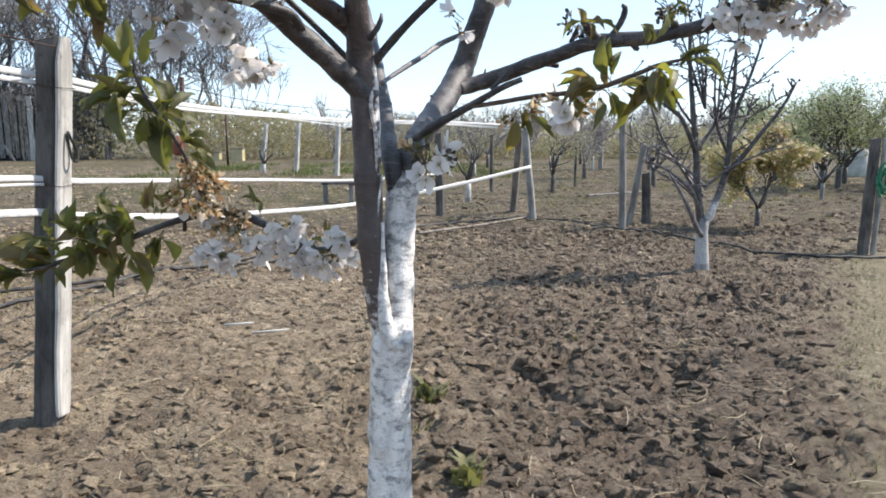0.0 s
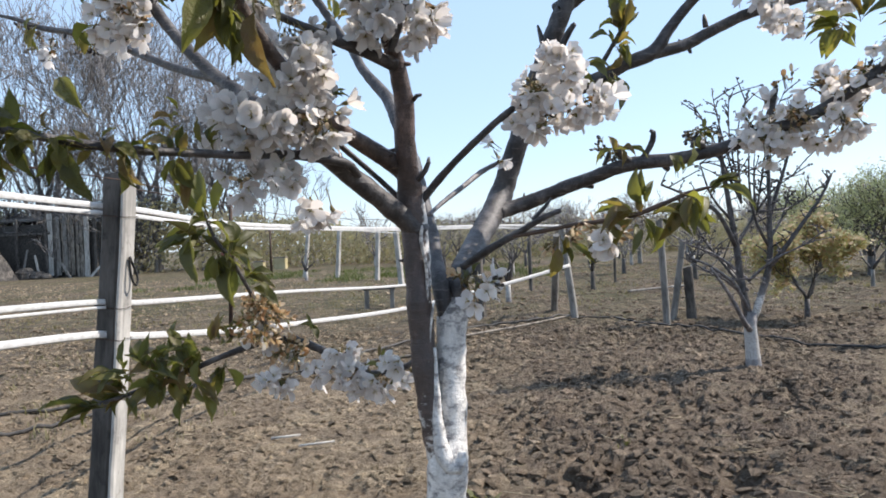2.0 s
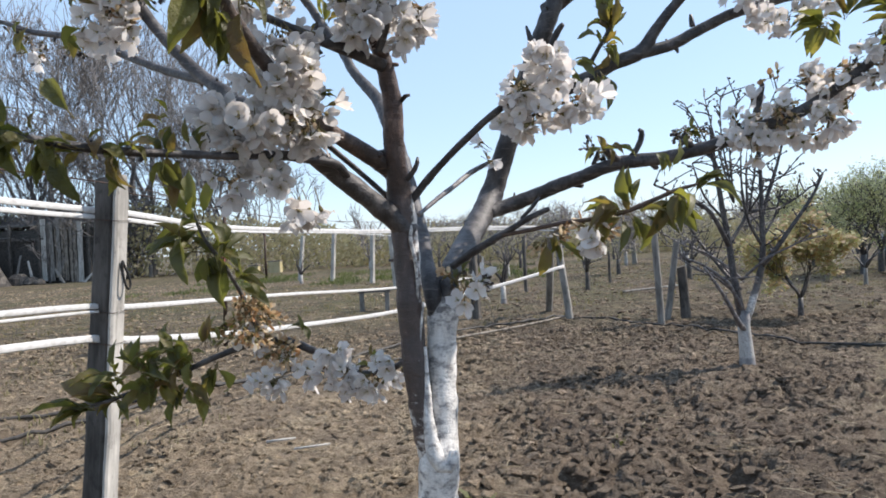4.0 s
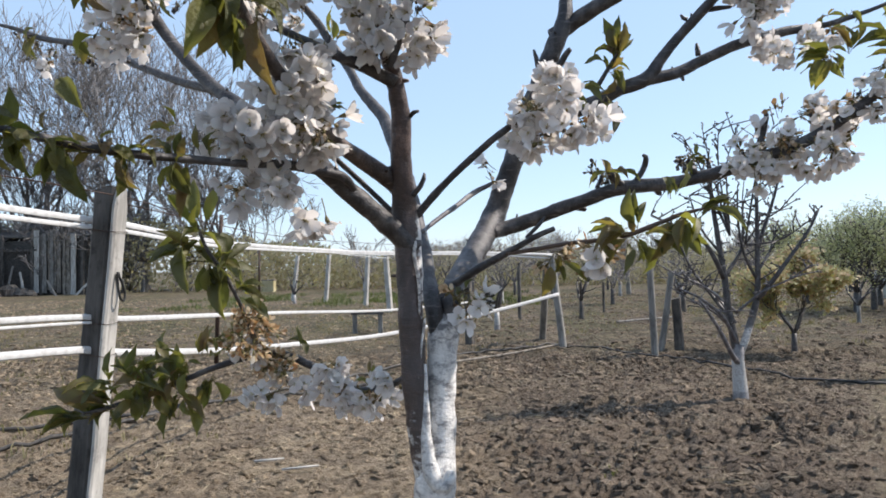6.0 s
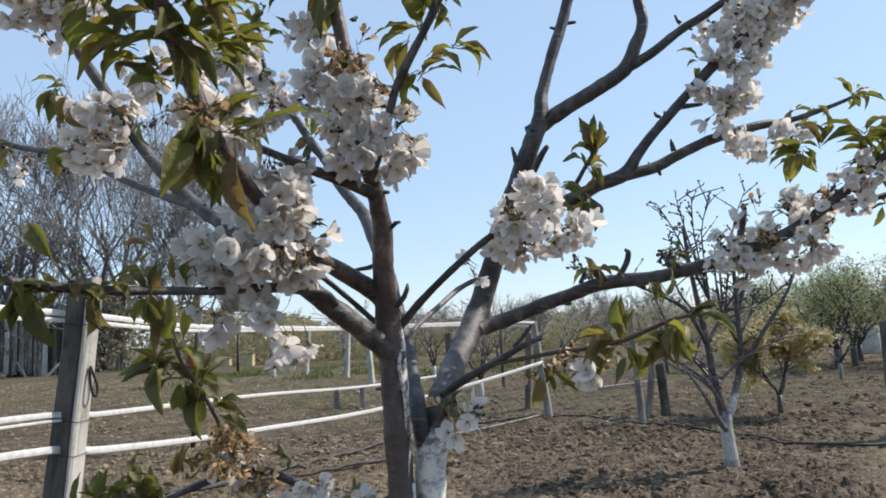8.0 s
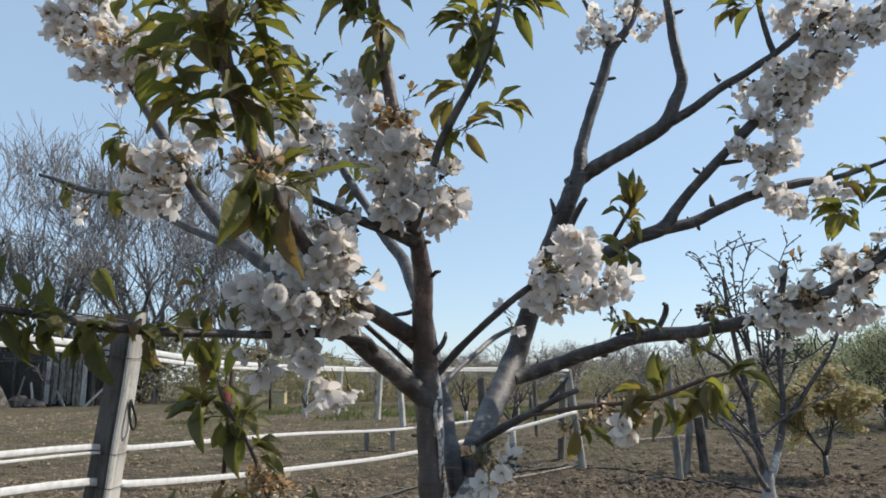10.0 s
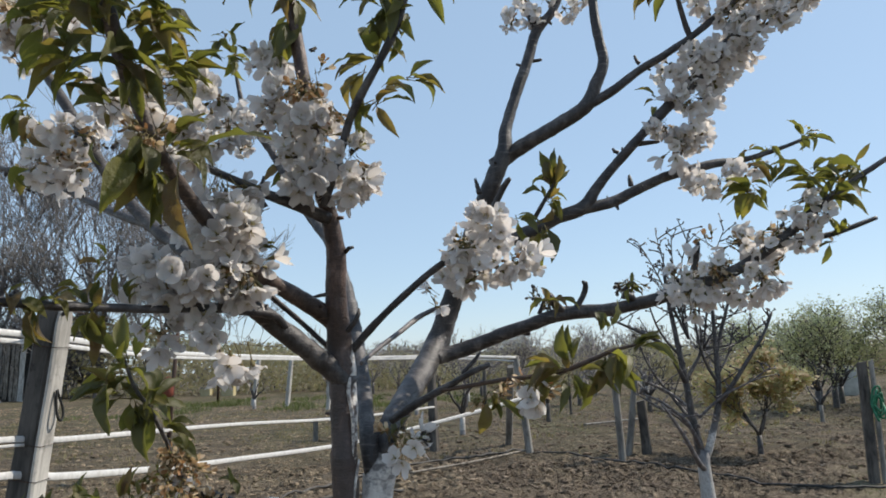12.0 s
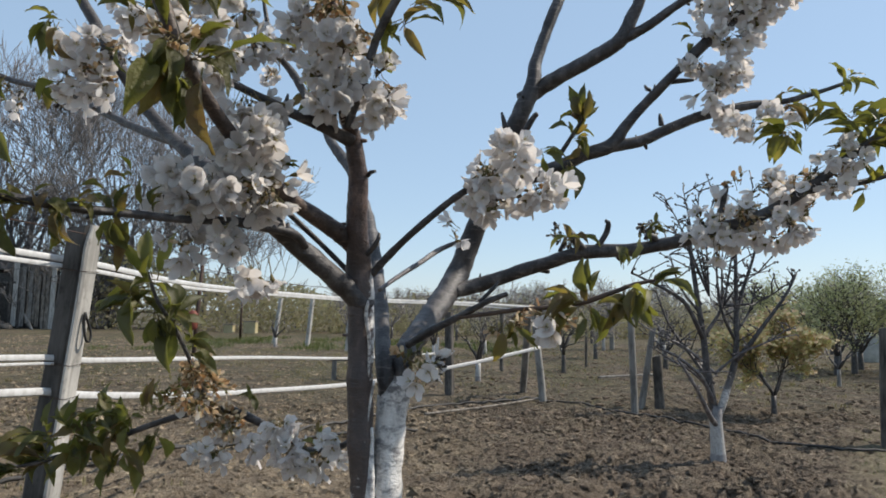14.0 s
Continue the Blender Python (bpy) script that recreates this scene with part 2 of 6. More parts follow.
def wood_material(name, dark, light, along=(40, 40, 2.2)):
    m, n, l, b = material(name, 0.85, 0.2)
    v = coords(n, l, along)
    grain = noise_node(n, l, v, 1.0, 6, 0.7)
    stain = noise_node(n, l, coords(n, l, (6, 6, 1.6)), 1.6, 5, 0.65)
    half = tuple((a + c) / 2 for a, c in zip(dark, light))
    col = ramp(n, l, stain, [(0.36, dark), (0.5, half), (0.64, light)])
    knots = noise_node(n, l, coords(n, l, (1, 1, 0.6)), 17, 5, 0.7)
    col = mixed(n, l, ramp(n, l, knots, [(0.56, (0, 0, 0)), (0.7, (0.75, 0.75, 0.75))]), col, tuple(0.55 * a for a in dark))
    col = mixed(n, l, 0.75, col, ramp(n, l, grain, [(0.3, (0.5, 0.5, 0.5)), (0.5, (0.95, 0.95, 0.95)), (0.75, (1.2, 1.2, 1.2))]), 'MULTIPLY')
    l.new(col, b.inputs["Base Color"])
    bump(n, l, b, grain, 0.8, 0.004)
    return m


grey_wood = wood_material("weathered_grey_wood", (0.13, 0.121, 0.11), (0.28, 0.263, 0.24))
dark_grey_wood = wood_material("dark_grey_wood", (0.05, 0.046, 0.042), (0.12, 0.11, 0.1))
weathered_pale = wood_material("weathered_pale_wood", (0.15, 0.142, 0.13), (0.34, 0.325, 0.3))
# pale tone that carries the sunlight on the far row posts
pale_wood = wood_material("pale_sunlit_wood", (0.3, 0.285, 0.26), (0.54, 0.515, 0.475))
dark_wood = wood_material("dark_weathered_wood", (0.05, 0.045, 0.042), (0.15, 0.135, 0.12))
brown_wood = wood_material("old_brown_boards", (0.1, 0.085, 0.07), (0.3, 0.265, 0.225))
white_tape, _n, _l, _b = material("white_fence_tape", 0.45, 0.5)
_l.new(ramp(_n, _l, noise_node(_n, _l, coords(_n, _l), 25, 4), [(0.3, (0.42, 0.41, 0.395)), (0.6, (0.58, 0.575, 0.565))]), _b.inputs["Base Color"])
rust, _n, _l, _b = material("dark_rusty_steel", 0.7)
_l.new(ramp(_n, _l, noise_node(_n, _l, coords(_n, _l), 40, 5), [(0.35, (0.02, 0.018, 0.017)), (0.7, (0.09, 0.045, 0.028))]), _b.inputs["Base Color"])
black_hose, _n, _l, _b = material("dusty_black_hose", 0.6)
_l.new(ramp(_n, _l, noise_node(_n, _l, coords(_n, _l), 15, 4), [(0.35, (0.025, 0.024, 0.023)), (0.7, (0.09, 0.08, 0.07))]), _b.inputs["Base Color"])
black_wire, _n, _l, _b = material("black_wire", 0.6)
_l.new(ramp(_n, _l, noise_node(_n, _l, coords(_n, _l), 40, 4), [(0.35, (0.008, 0.008, 0.008)), (0.7, (0.025, 0.023, 0.02))]), _b.inputs["Base Color"])
green_plastic, _n, _l, _b = material("green_netting", 0.5)
_l.new(ramp(_n, _l, noise_node(_n, _l, coords(_n, _l), 30, 4), [(0.35, (0.015, 0.1, 0.05)), (0.7, (0.05, 0.25, 0.14))]), _b.inputs["Base Color"])
pale_paint, _n, _l, _b = material("faded_pale_paint", 0.7)
_l.new(ramp(_n, _l, noise_node(_n, _l, coords(_n, _l), 4, 5), [(0.3, (0.3, 0.31, 0.3)), (0.7, (0.52, 0.53, 0.52))]), _b.inputs["Base Color"])
yellow_paint, _n, _l, _b = material("faded_yellow_paint", 0.7)
_l.new(ramp(_n, _l, noise_node(_n, _l, coords(_n, _l), 3, 5), [(0.3, (0.36, 0.3, 0.16)), (0.7, (0.46, 0.4, 0.25))]), _b.inputs["Base Color"])
roof_sheet, _n, _l, _b = material("old_roof_sheet", 0.8)
_l.new(ramp(_n, _l, noise_node(_n, _l, coords(_n, _l), 2, 5), [(0.3, (0.06, 0.056, 0.052)), (0.7, (0.13, 0.122, 0.113))]), _b.inputs["Base Color"])
red_clay, _n, _l, _b = material("faded_red_plastic", 0.6)
_l.new(ramp(_n, _l, noise_node(_n, _l, coords(_n, _l), 20, 4), [(0.3, (0.1, 0.028, 0.02)), (0.7, (0.24, 0.07, 0.045))]), _b.inputs["Base Color"])
straw, _n, _l, _b = material("dry_straw", 0.8)
_l.new(ramp(_n, _l, _n.new("ShaderNodeNewGeometry").outputs["Random Per Island"], [(0, (0.22, 0.17, 0.1)), (1, (0.45, 0.38, 0.26))]), _b.inputs["Base Color"])


def foliage(name, stops, weight=0.3):
    return two_sided(name, stops, (1.4, 1.5, 0.8), 0.6, weight, "Island")


leaf_yellow = foliage("yellow_green_leaves", [(0, (0.23, 0.23, 0.11)), (0.4, (0.37, 0.345, 0.19)), (0.65, (0.44, 0.335, 0.21)), (0.85, (0.36, 0.23, 0.15)), (1, (0.55, 0.52, 0.4))], 0.5)
# olive leaves made paler; the haze is painted into their colour
leaf_olive_haze = foliage("hazy_olive_leaves", [(0, (0.26, 0.28, 0.2)), (0.6, (0.34, 0.355, 0.26)), (1, (0.44, 0.43, 0.33))], 0.7)
# scrub leaf colours lightened and greyed in place of air haze
leaf_hedge_haze = two_sided("hazy_scrub_leaves", [(0, (0.27, 0.25, 0.185)), (0.5, (0.34, 0.315, 0.235)), (0.8, (0.38, 0.34, 0.275)), (1, (0.43, 0.38, 0.33))], (1.4, 1.4, 0.92), 0.6, 0.72, "Island")
leaf_grass = foliage("grass_blades", [(0, (0.06, 0.08, 0.025)), (0.6, (0.1, 0.12, 0.04)), (1, (0.18, 0.16, 0.08))])
leaf_weed = foliage("weed_leaves", [(0, (0.09, 0.092, 0.04)), (0.6, (0.155, 0.148, 0.065)), (1, (0.22, 0.19, 0.095))])
straw_weeds = foliage("dry_weed_blades", [(0, (0.12, 0.11, 0.05)), (0.6, (0.2, 0.17, 0.09)), (1, (0.3, 0.25, 0.15))])
far_twigs, _n, _l, _b = material("far_bare_twigs", 0.9, 0.1)
_l.new(ramp(_n, _l, noise_node(_n, _l, coords(_n, _l), 0.6, 3), [(0.3, (0.116, 0.11, 0.11)), (0.7, (0.232, 0.222, 0.22))]), _b.inputs["Base Color"])


# ---- mesh helpers ----
class Buf:
    """Plain lists of corners and faces, with a material slot for each face."""

    def __init__(self):
        self.v, self.f, self.s = [], [], []

    def add(self, verts, faces, slot=0):
        o = len(self.v)
        self.v.extend(verts)
        self.f.extend([tuple(i + o for i in f) for f in faces])
        self.s.extend([slot] * len(faces))

    def tube(self, pts, radii, sides=6, slot=0, rough=0.0, flat=1.0):
        """A tapered tube along pts; flat squeezes it sideways into a band."""
        pts = [Vector(p) for p in pts]
        rings, side = [], None
        for i, p in enumerate(pts):
            d = (pts[min(i + 1, len(pts) - 1)] - pts[max(i - 1, 0)]).normalized()
            if side is None:
                side = d.orthogonal().normalized() if abs(d.z) > 0.6 else d.cross(Vector((0, 0, 1))).normalized()
            side = (side - d * side.dot(d)).normalized()
            up = d.cross(side)
            ring = []
            for k in range(sides):
                a = 2 * math.pi * k / sides
                r = radii[i]
                if rough:
                    q = p + (side * math.cos(a) + up * math.sin(a)) * r
                    r *= 1 + rough * noise.noise(q * 38) + 0.6 * rough * noise.noise(q * 110)
                ring.append(p + side * (math.cos(a) * r * flat) + up * (math.sin(a) * r))
            rings.append(ring)
        verts = [tuple(v) for r in rings for v in r]
        faces = [(i * sides + k, i * sides + (k + 1) % sides, (i + 1) * sides + (k + 1) % sides, (i + 1) * sides + k) for i in range(len(pts) - 1) for k in range(sides)]
        if sides > 2:
            faces += [tuple(range(sides - 1, -1, -1)), tuple((len(pts) - 1) * sides + k for k in range(sides))]
        self.add(verts, faces, slot)

    def box(self, lo, hi, m=None, bev=0.0, slot=0):
        """A box with chamfered upright edges."""
        (x0, y0, z0), (x1, y1, z1) = lo, hi
        b = bev
        ring = [(x0 + b, y0), (x1 - b, y0), (x1, y0 + b), (x1, y1 - b), (x1 - b, y1), (x0 + b, y1), (x0, y1 - b), (x0, y0 + b)] if b else [(x0, y0), (x1, y0), (x1, y1), (x0, y1)]
        k = len(ring)
        vs = [Vector((x, y, z0)) for x, y in ring] + [Vector((x, y, z1)) for x, y in ring]
        if m is not None:
            vs = [m @ v for v in vs]
        fs = [tuple(range(k - 1, -1, -1)), tuple(range(k, 2 * k))] + [(i, (i + 1) % k, k + (i + 1) % k, k + i) for i in range(k)]
        self.add([tuple(v) for v in vs], fs, slot)

    def placed(self, other, m):
        self.v_o = len(self.v)
        self.v.extend([tuple(m @ Vector(v)) for v in other.v])
        self.f.extend([tuple(i + self.v_o for i in f) for f in other.f])
        self.s.extend(other.s)

    def mesh(self, name, mats, smooth=True):
        me = bpy.data.meshes.new(name)
        me.from_pydata(self.v, [], self.f)
        for m in mats if isinstance(mats, (list, tuple)) else [mats]:
            me.materials.append(m)
        me.polygons.foreach_set("material_index", self.s)
        me.polygons.foreach_set("use_smooth", [smooth] * len(self.f))
        me.update()
        return me


def part(name, buf, mats, parent=None, label="", smooth=True):
    ob = new(name, buf.mesh(name, mats, smooth))
    ob.parent = parent
    return tagged(ob, label)


def spline(points, step):
    """Points on a smooth curve through control points of any width."""
    ps = [np.array(p, float) for p in points]
    out = []
    for i in range(len(ps) - 1):
        p0, p1, p2, p3 = ps[max(i - 1, 0)], ps[i], ps[i + 1], ps[min(i + 2, len(ps) - 1)]
        n = max(1, int(np.linalg.norm(p2[:3] - p1[:3]) / step))
        for k in range(n):
            t = k / n
            out.append(0.5 * (2 * p1 + (p2 - p0) * t + (2 * p0 - 5 * p1 + 4 * p2 - p3) * t * t + (3 * p1 - p0 - 3 * p2 + p3) * t ** 3))
    out.append(ps[-1])
    return out


def post(name, base, top, w, d, mat, label, twist=0.0, kind="post"):
    """A rough sawn post from base to top, sunk a little into the soil."""
    ob = new(name)
    b, t = Vector(base), Vector(top)
    axis = (t - b)
    L = axis.length
    buf = Buf()
    n = 7
    k = 8
    for i in range(n):
        z = -0.12 + (L + 0.12) * i / (n - 1)
        s = 1 - 0.1 * i / (n - 1) + 0.05 * noise.noise(Vector((b.x, b.y, z * 3)))
        e = 0.012 + 0.004 * (i % 3)
        x, y = w / 2 * s, d / 2 * s
        ring = [(-x + e, -y), (x - e, -y), (x, -y + e), (x, y - e), (x - e, y), (-x + e, y), (-x, y - e), (-x, -y + e)]
        ox = 0.006 * noise.noise(Vector((b.y, z * 2, 3)))
        buf.v.extend([(p + ox, q, z + (0.03 * (p / w) if i == n - 1 else 0)) for p, q in ring])
    buf.f = [(i * k + j, i * k + (j + 1) % k, (i + 1) * k + (j + 1) % k, (i + 1) * k + j) for i in range(n - 1) for j in range(k)] + [tuple(range(k - 1, -1, -1)), tuple((n - 1) * k + j for j in range(k))]
    buf.s = [0] * len(buf.f)
    q = Vector((0, 0, 1)).rotation_difference(axis.normalized()).to_matrix().to_4x4()
    ob.matrix_world = Matrix.Translation(b) @ q @ pose(0, 0, 0, 0, 0, twist)
    part("shaft", buf, mat, ob, "", False)
    tagged(ob, label, kind)
    return ob


# ---- ground ----
def ground_height(x, y):
    """Dug soil: lumps and furrows in the plot, flatter on the path and far away."""
    path = min(1, max(0, (x - 0.56 * y - 0.05) * 1.2)) if y < 10 else 0
    far = 1 / (1 + max(0, y - 14) * 0.07)
    a = (1 - 0.75 * path) * far * max(0.45, 0.98 + 0.75 * noise.noise(Vector((x * 0.9, y * 0.9, 4.2))) - 0.28 * min(1, max(0, -x - 0.1)))
    p = Vector((x * 0.83 + y * 0.56, y * 0.83 - x * 0.56, 0.37))
    z = 0.05 * noise.noise(p * 1.1) + 0.04 * noise.noise(p * 3.1)
    fine = max(0.0, min(1.0, 1.6 - max(y - 6.5, abs(x) - 3.5, 0) / 6))
    patch = min(1.0, max(0.0, 0.5 + 1.6 * noise.noise(p * 1.7 + Vector((3, 9, 4)))))
    z += patch * 0.05 * (0.5 - 2 * abs(noise.noise(p * 5.3 + Vector((7, 3, 1)))))
    z += 0.036 * (0.2 + 0.8 * fine) * ((1 - patch) * noise.noise(p * 9.7) + patch * (0.4 - 1.6 * abs(noise.noise(p * 13.7 + Vector((1, 8, 2))))))
    z += fine * (0.036 * noise.noise(p * 17) + 0.034 * noise.noise(p * 27)) if fine else 0
    for hx, hy, hr, hd in ((1.26, 4.1, 0.16, 0.24), (1.3, 3.83, 0.12, 0.18), (1.5, 4.2, 0.12, 0.18), (0.53, 4.1, 0.12, 0.15), (0.56, 3.75, 0.14, 0.17), (1.26, 2.78, 0.07, 0.08), (0.75, 4.3, 0.1, 0.07), (0.1, 2.85, 0.1, 0.06)):
        z -= hd * math.exp(-((x - hx) ** 2 + (y - hy) ** 2) / (hr * hr))
    return a * z * max(0.25, min(1.0, (y + 0.6) / 2))


def graded(lo, a, b, hi, step):
    inner = list(np.arange(a, b, step))
    up, s, v = [], step, b
    while v < hi:
        up.append(v)
        s *= 1.06
        v += s
    dn, s, v = [], step, a
    while v > lo:
        s *= 1.06
        v -= s
        dn.append(v)
    return dn[::-1] + inner + up


gx, gy = graded(-900, -3.6, 4.6, 900, 0.024), graded(-200, 1.7, 7.6, 1500, 0.024)
gb = Buf()
gb.v = [(x, y, ground_height(x, y)) for y in gy for x in gx]
nx = len(gx)
gb.f = [(j * nx + i, j * nx + i + 1, (j + 1) * nx + i + 1, (j + 1) * nx + i) for j in range(len(gy) - 1) for i in range(nx - 1)]
gb.s = [0] * len(gb.f)
tagged(part("ground", gb, soil), "dug brown garden soil with a trodden dry path", "ground", "", "structure")

# loose clods, thickest where the plot was dug
ICO = bmesh.new()
bmesh.ops.create_icosphere(ICO, subdivisions=1, radius=1)
ico_v = np.array([v.co[:] for v in ICO.verts])
ico_f = [tuple(v.index for v in f.verts) for f in ICO.faces]
ICO.free()
oct_v = np.array([(1, 0, 0), (0, 1, 0), (-1, 0, 0), (0, -1, 0), (0, 0, 1), (0, 0, -1)], float)
oct_f = [(0, 1, 4), (1, 2, 4), (2, 3, 4), (3, 0, 4), (1, 0, 5), (2, 1, 5), (3, 2, 5), (0, 3, 5)]
rng = random.Random(4)
cb = Buf()
for i in range(120000):
    y = 0.9 + 10.1 * rng.random() ** 1.35 if i % 6 else 9 + 26 * rng.random()
    x = rng.uniform(-0.85, 0.8) * (y + 1.6)
    if x > 0.56 * y - 0.05 and rng.random() < 0.6 + 0.8 * (x - 0.56 * y) and y < 10:
        continue
    r = (0.004 + 0.03 * rng.random() ** 4.4 if x < -0.3 else 0.0045 + 0.042 * rng.random() ** 4.6) + 0.0008 * y
    cv, cf = (ico_v, ico_f) if r > 0.0125 + 0.0008 * y else (oct_v, oct_f)
    jit = np.array([[rng.uniform(0.45, 1.45)] for _ in cv])
    m = np.array(Euler((rng.random() * 6, rng.random() * 6, rng.random() * 6)).to_matrix())
    vv = (cv * jit) @ m * np.array([1.2, 1.0, 0.75]) * r + np.array([x, y, ground_height(x, y) - r * 0.25])
    cb.add([tuple(q) for q in vv], cf)
for i in range(7000):
    y = 8.5 + 24 * rng.random() ** 1.4
    x = rng.uniform(-0.75, 0.72) * y
    r = 0.014 + 0.05 * rng.random() ** 3
    jit = np.array([[rng.uniform(0.6, 1.25)] for _ in ico_v])
    vv = ico_v * jit * np.array([1.3, 1.0, 0.7]) * r + np.array([x, y, ground_height(x, y)])
    cb.add([tuple(q) for q in vv], ico_f)
tagged(part("soil_clods", cb, clod_soil, None, "", False), "loose brown clods of dug earth", "soil clods", "", "stuff")

sb = Buf()
for i in range(560):
    y = 1.6 + 8 * rng.random() ** 1.5
    x = rng.uniform(-0.7, 0.72) * y
    a, L = rng.random() * 6.3, rng.uniform(0.04, 0.22)
    z = ground_height(x, y) + 0.012
    c = rng.uniform(-0.25, 0.25) * L
    pts = [(x - math.cos(a) * L / 2, y - math.sin(a) * L / 2, z + rng.uniform(0, 0.03)), (x - math.sin(a) * c, y + math.cos(a) * c, z + 0.008), (x + math.cos(a) * L / 2, y + math.sin(a) * L / 2, z + rng.uniform(0, 0.03))]
    sb.tube([q[:3] for q in spline(pts, L / 4)], [0.0021] * 20, 4)
tagged(part("straw_litter", sb, straw), "scattered dry straw and stalks on the soil", "straw", "", "stuff")


def grass_stuff(name, label, spots, blades, size, seed, mat=None, broad=0.06):
    r = random.Random(seed)
    b = Buf()
    for x, y, h in spots:
        for _ in range(blades):
            a = r.random() * 6.3
            s = h * r.uniform(0.6, 1.3)
            px, py = x + r.gauss(0, size), y + r.gauss(0, size)
            z = ground_height(px, py) - 0.01
            w, ln = s * broad, s * r.uniform(0.2, 0.8)
            dx, dy = math.cos(a), math.sin(a)
            b.add([(px - dy * w, py + dx * w, z), (px + dy * w, py - dx * w, z), (px + dx * ln * .4 + dy * w * .7, py + dy * ln * .4 - dx * w * .7, z + s * .6), (px + dx * ln * .4 - dy * w * .7, py + dy * ln * .4 + dx * w * .7, z + s * .6), (px + dx * ln, py + dy * ln, z + s * .8)], [(0, 1, 2, 3), (3, 2, 4)])
    return tagged(part(name, b, mat or leaf_grass, None, "", False), label, "grass", "", "stuff")


grass_stuff("far_grass", "strip of fresh green grass beyond the plot", [q for q in ((rng.uniform(-13, 3), rng.uniform(24, 37), rng.uniform(0.07, 0.26)) for _ in range(2200)) if noise.noise(Vector((q[0] * 0.45, q[1] * 0.3, 8))) > 0.02], 8, 0.16, 5)
dry_spots = [(rng.uniform(-14, -2.3), rng.uniform(5, 26), rng.uniform(0.03, 0.11)) for _ in range(2600)] + [(rng.uniform(-2, 14), rng.uniform(11.5, 34), rng.uniform(0.03, 0.12)) for _ in range(1800)]
dry_spots = [q for q in dry_spots if noise.noise(Vector((q[0] * 0.5, q[1] * 0.9, 3))) > -0.05]
grass_stuff("dry_weeds", "low dry weeds and stubble on the open field", dry_spots, 7, 0.07, 8, straw_weeds)
grass_stuff("weeds", "small yellow-green weeds sprouting in the dug soil", [(0.09, 2.7, 0.13), (0.1, 2.73, 0.1), (-0.1, 3.54, 0.12), (-0.07, 3.56, 0.09), (-0.12, 3.2, 0.05), (1.2, 5.0, 0.05), (-1.0, 3.0, 0.03), (0.9, 4.6, 0.04)], 14, 0.026, 6, leaf_weed, 0.2)
grass_stuff("path_grass", "sparse dry and green grass along the path", [((lambda yy: (0.55 * yy + rng.uniform(0.25, 1.6), yy))(rng.uniform(2.2, 9.5)) + (rng.uniform(0.02, 0.06),)) for _ in range(500)], 6, 0.05, 7)

# ---- fence ----
FENCE = "posts of the tape fence"
near_post = post("fence_post", (-2.027, 3.4, 0), (-1.832, 3.38, 1.87), 0.125, 0.105, dark_grey_wood, "weathered grey squared fence post with a pale batten and wire loops", -6)
near_post["group"] = FENCE
bat = Buf()
for i in range(17):
    z = 0.03 + 1.87 * i / 16
    e = 0.006 * noise.noise(Vector((2.2, 0.3, z * 4)))
    f = 0.007 * noise.noise(Vector((5.2, 0.7, z * 5)))
    x0, x1 = 0.059 - 0.004 * i / 16, 0.082 - 0.006 * i / 16 + 0.5 * e
    s = 0.55 if i == 16 else 0.8 if i == 0 else 1.0
    bat.v.extend([(x0, (-0.05 + e) * s, z), (x1 - 0.008, (-0.052 + e) * s, z), (x1, (-0.04 + e) * s, z), (x1, (0.045 + f) * s, z), (x0, (0.05 + f) * s, z)])
bat.f = [(i * 5 + k, i * 5 + (k + 1) % 5, i * 5 + 5 + (k + 1) % 5, i * 5 + 5 + k) for i in range(16) for k in range(5)] + [(4, 3, 2, 1, 0), (80, 81, 82, 83, 84)]
bat.s = [0] * len(bat.f)
batten = part("batten", bat, pale_wood, near_post, "pale wooden batten", False)
wire = Buf()
loop = [(0.09, -0.006, 1.415), (0.094, 0.012, 1.38), (0.104, 0.032, 1.335), (0.112, 0.036, 1.295), (0.116, 0.02, 1.272), (0.112, 0.0, 1.285), (0.102, -0.008, 1.33), (0.094, -0.01, 1.38), (0.09, -0.006, 1.415)]
line = [(q[0], q[1], q[2] + 0.052) for q in spline(loop, 0.012)]
wire.tube(line, [0.006] * len(line), 6)
part("wire_loop", wire, black_wire, batten, "dark hanging wire loop")
for z in (1.67, 1.21, 1.05):
    w = Buf()
    ring = [(-0.064, -0.054, z), (0.084, -0.054, z - 0.004), (0.084, 0.054, z), (-0.064, 0.054, z), (-0.064, -0.054, z)]
    w.tube(ring, [0.0022] * 5, 5)
    part("wire_tie", w, rust, near_post, "thin wire tie")
def fence_post(base, top, w, d, mat, lab):
    post("fence_post", base, top, w, d, mat, lab, -24)["group"] = FENCE


fence_post((1.57, 11.75, 0), (1.39, 11.7, 1.62), 0.11, 0.11, weathered_pale, "leaning grey wooden corner post of the tape fence")
fence_post((1.36, 13.1, 0), (1.34, 12.0, 1.46), 0.12, 0.1, grey_wood, "slanting grey wooden brace behind the corner post")
fence_post((2.79, 10.51, 0), (2.73, 10.5, 1.62), 0.1, 0.1, grey_wood, "upright weathered fence post beside the bare fruit tree")
fence_post((3.1, 11.3, 0), (3.28, 11.2, 1.3), 0.1, 0.1, grey_wood, "slanting dark brace post")
fence_post((3.42, 11.36, 0), (3.36, 11.3, 0.85), 0.15, 0.14, dark_wood, "short dark wooden stake")
fence_post((-0.03, 12.78, 0), (-0.06, 12.75, 1.5), 0.15, 0.14, dark_wood, "dark upright fence post carrying the middle tape")
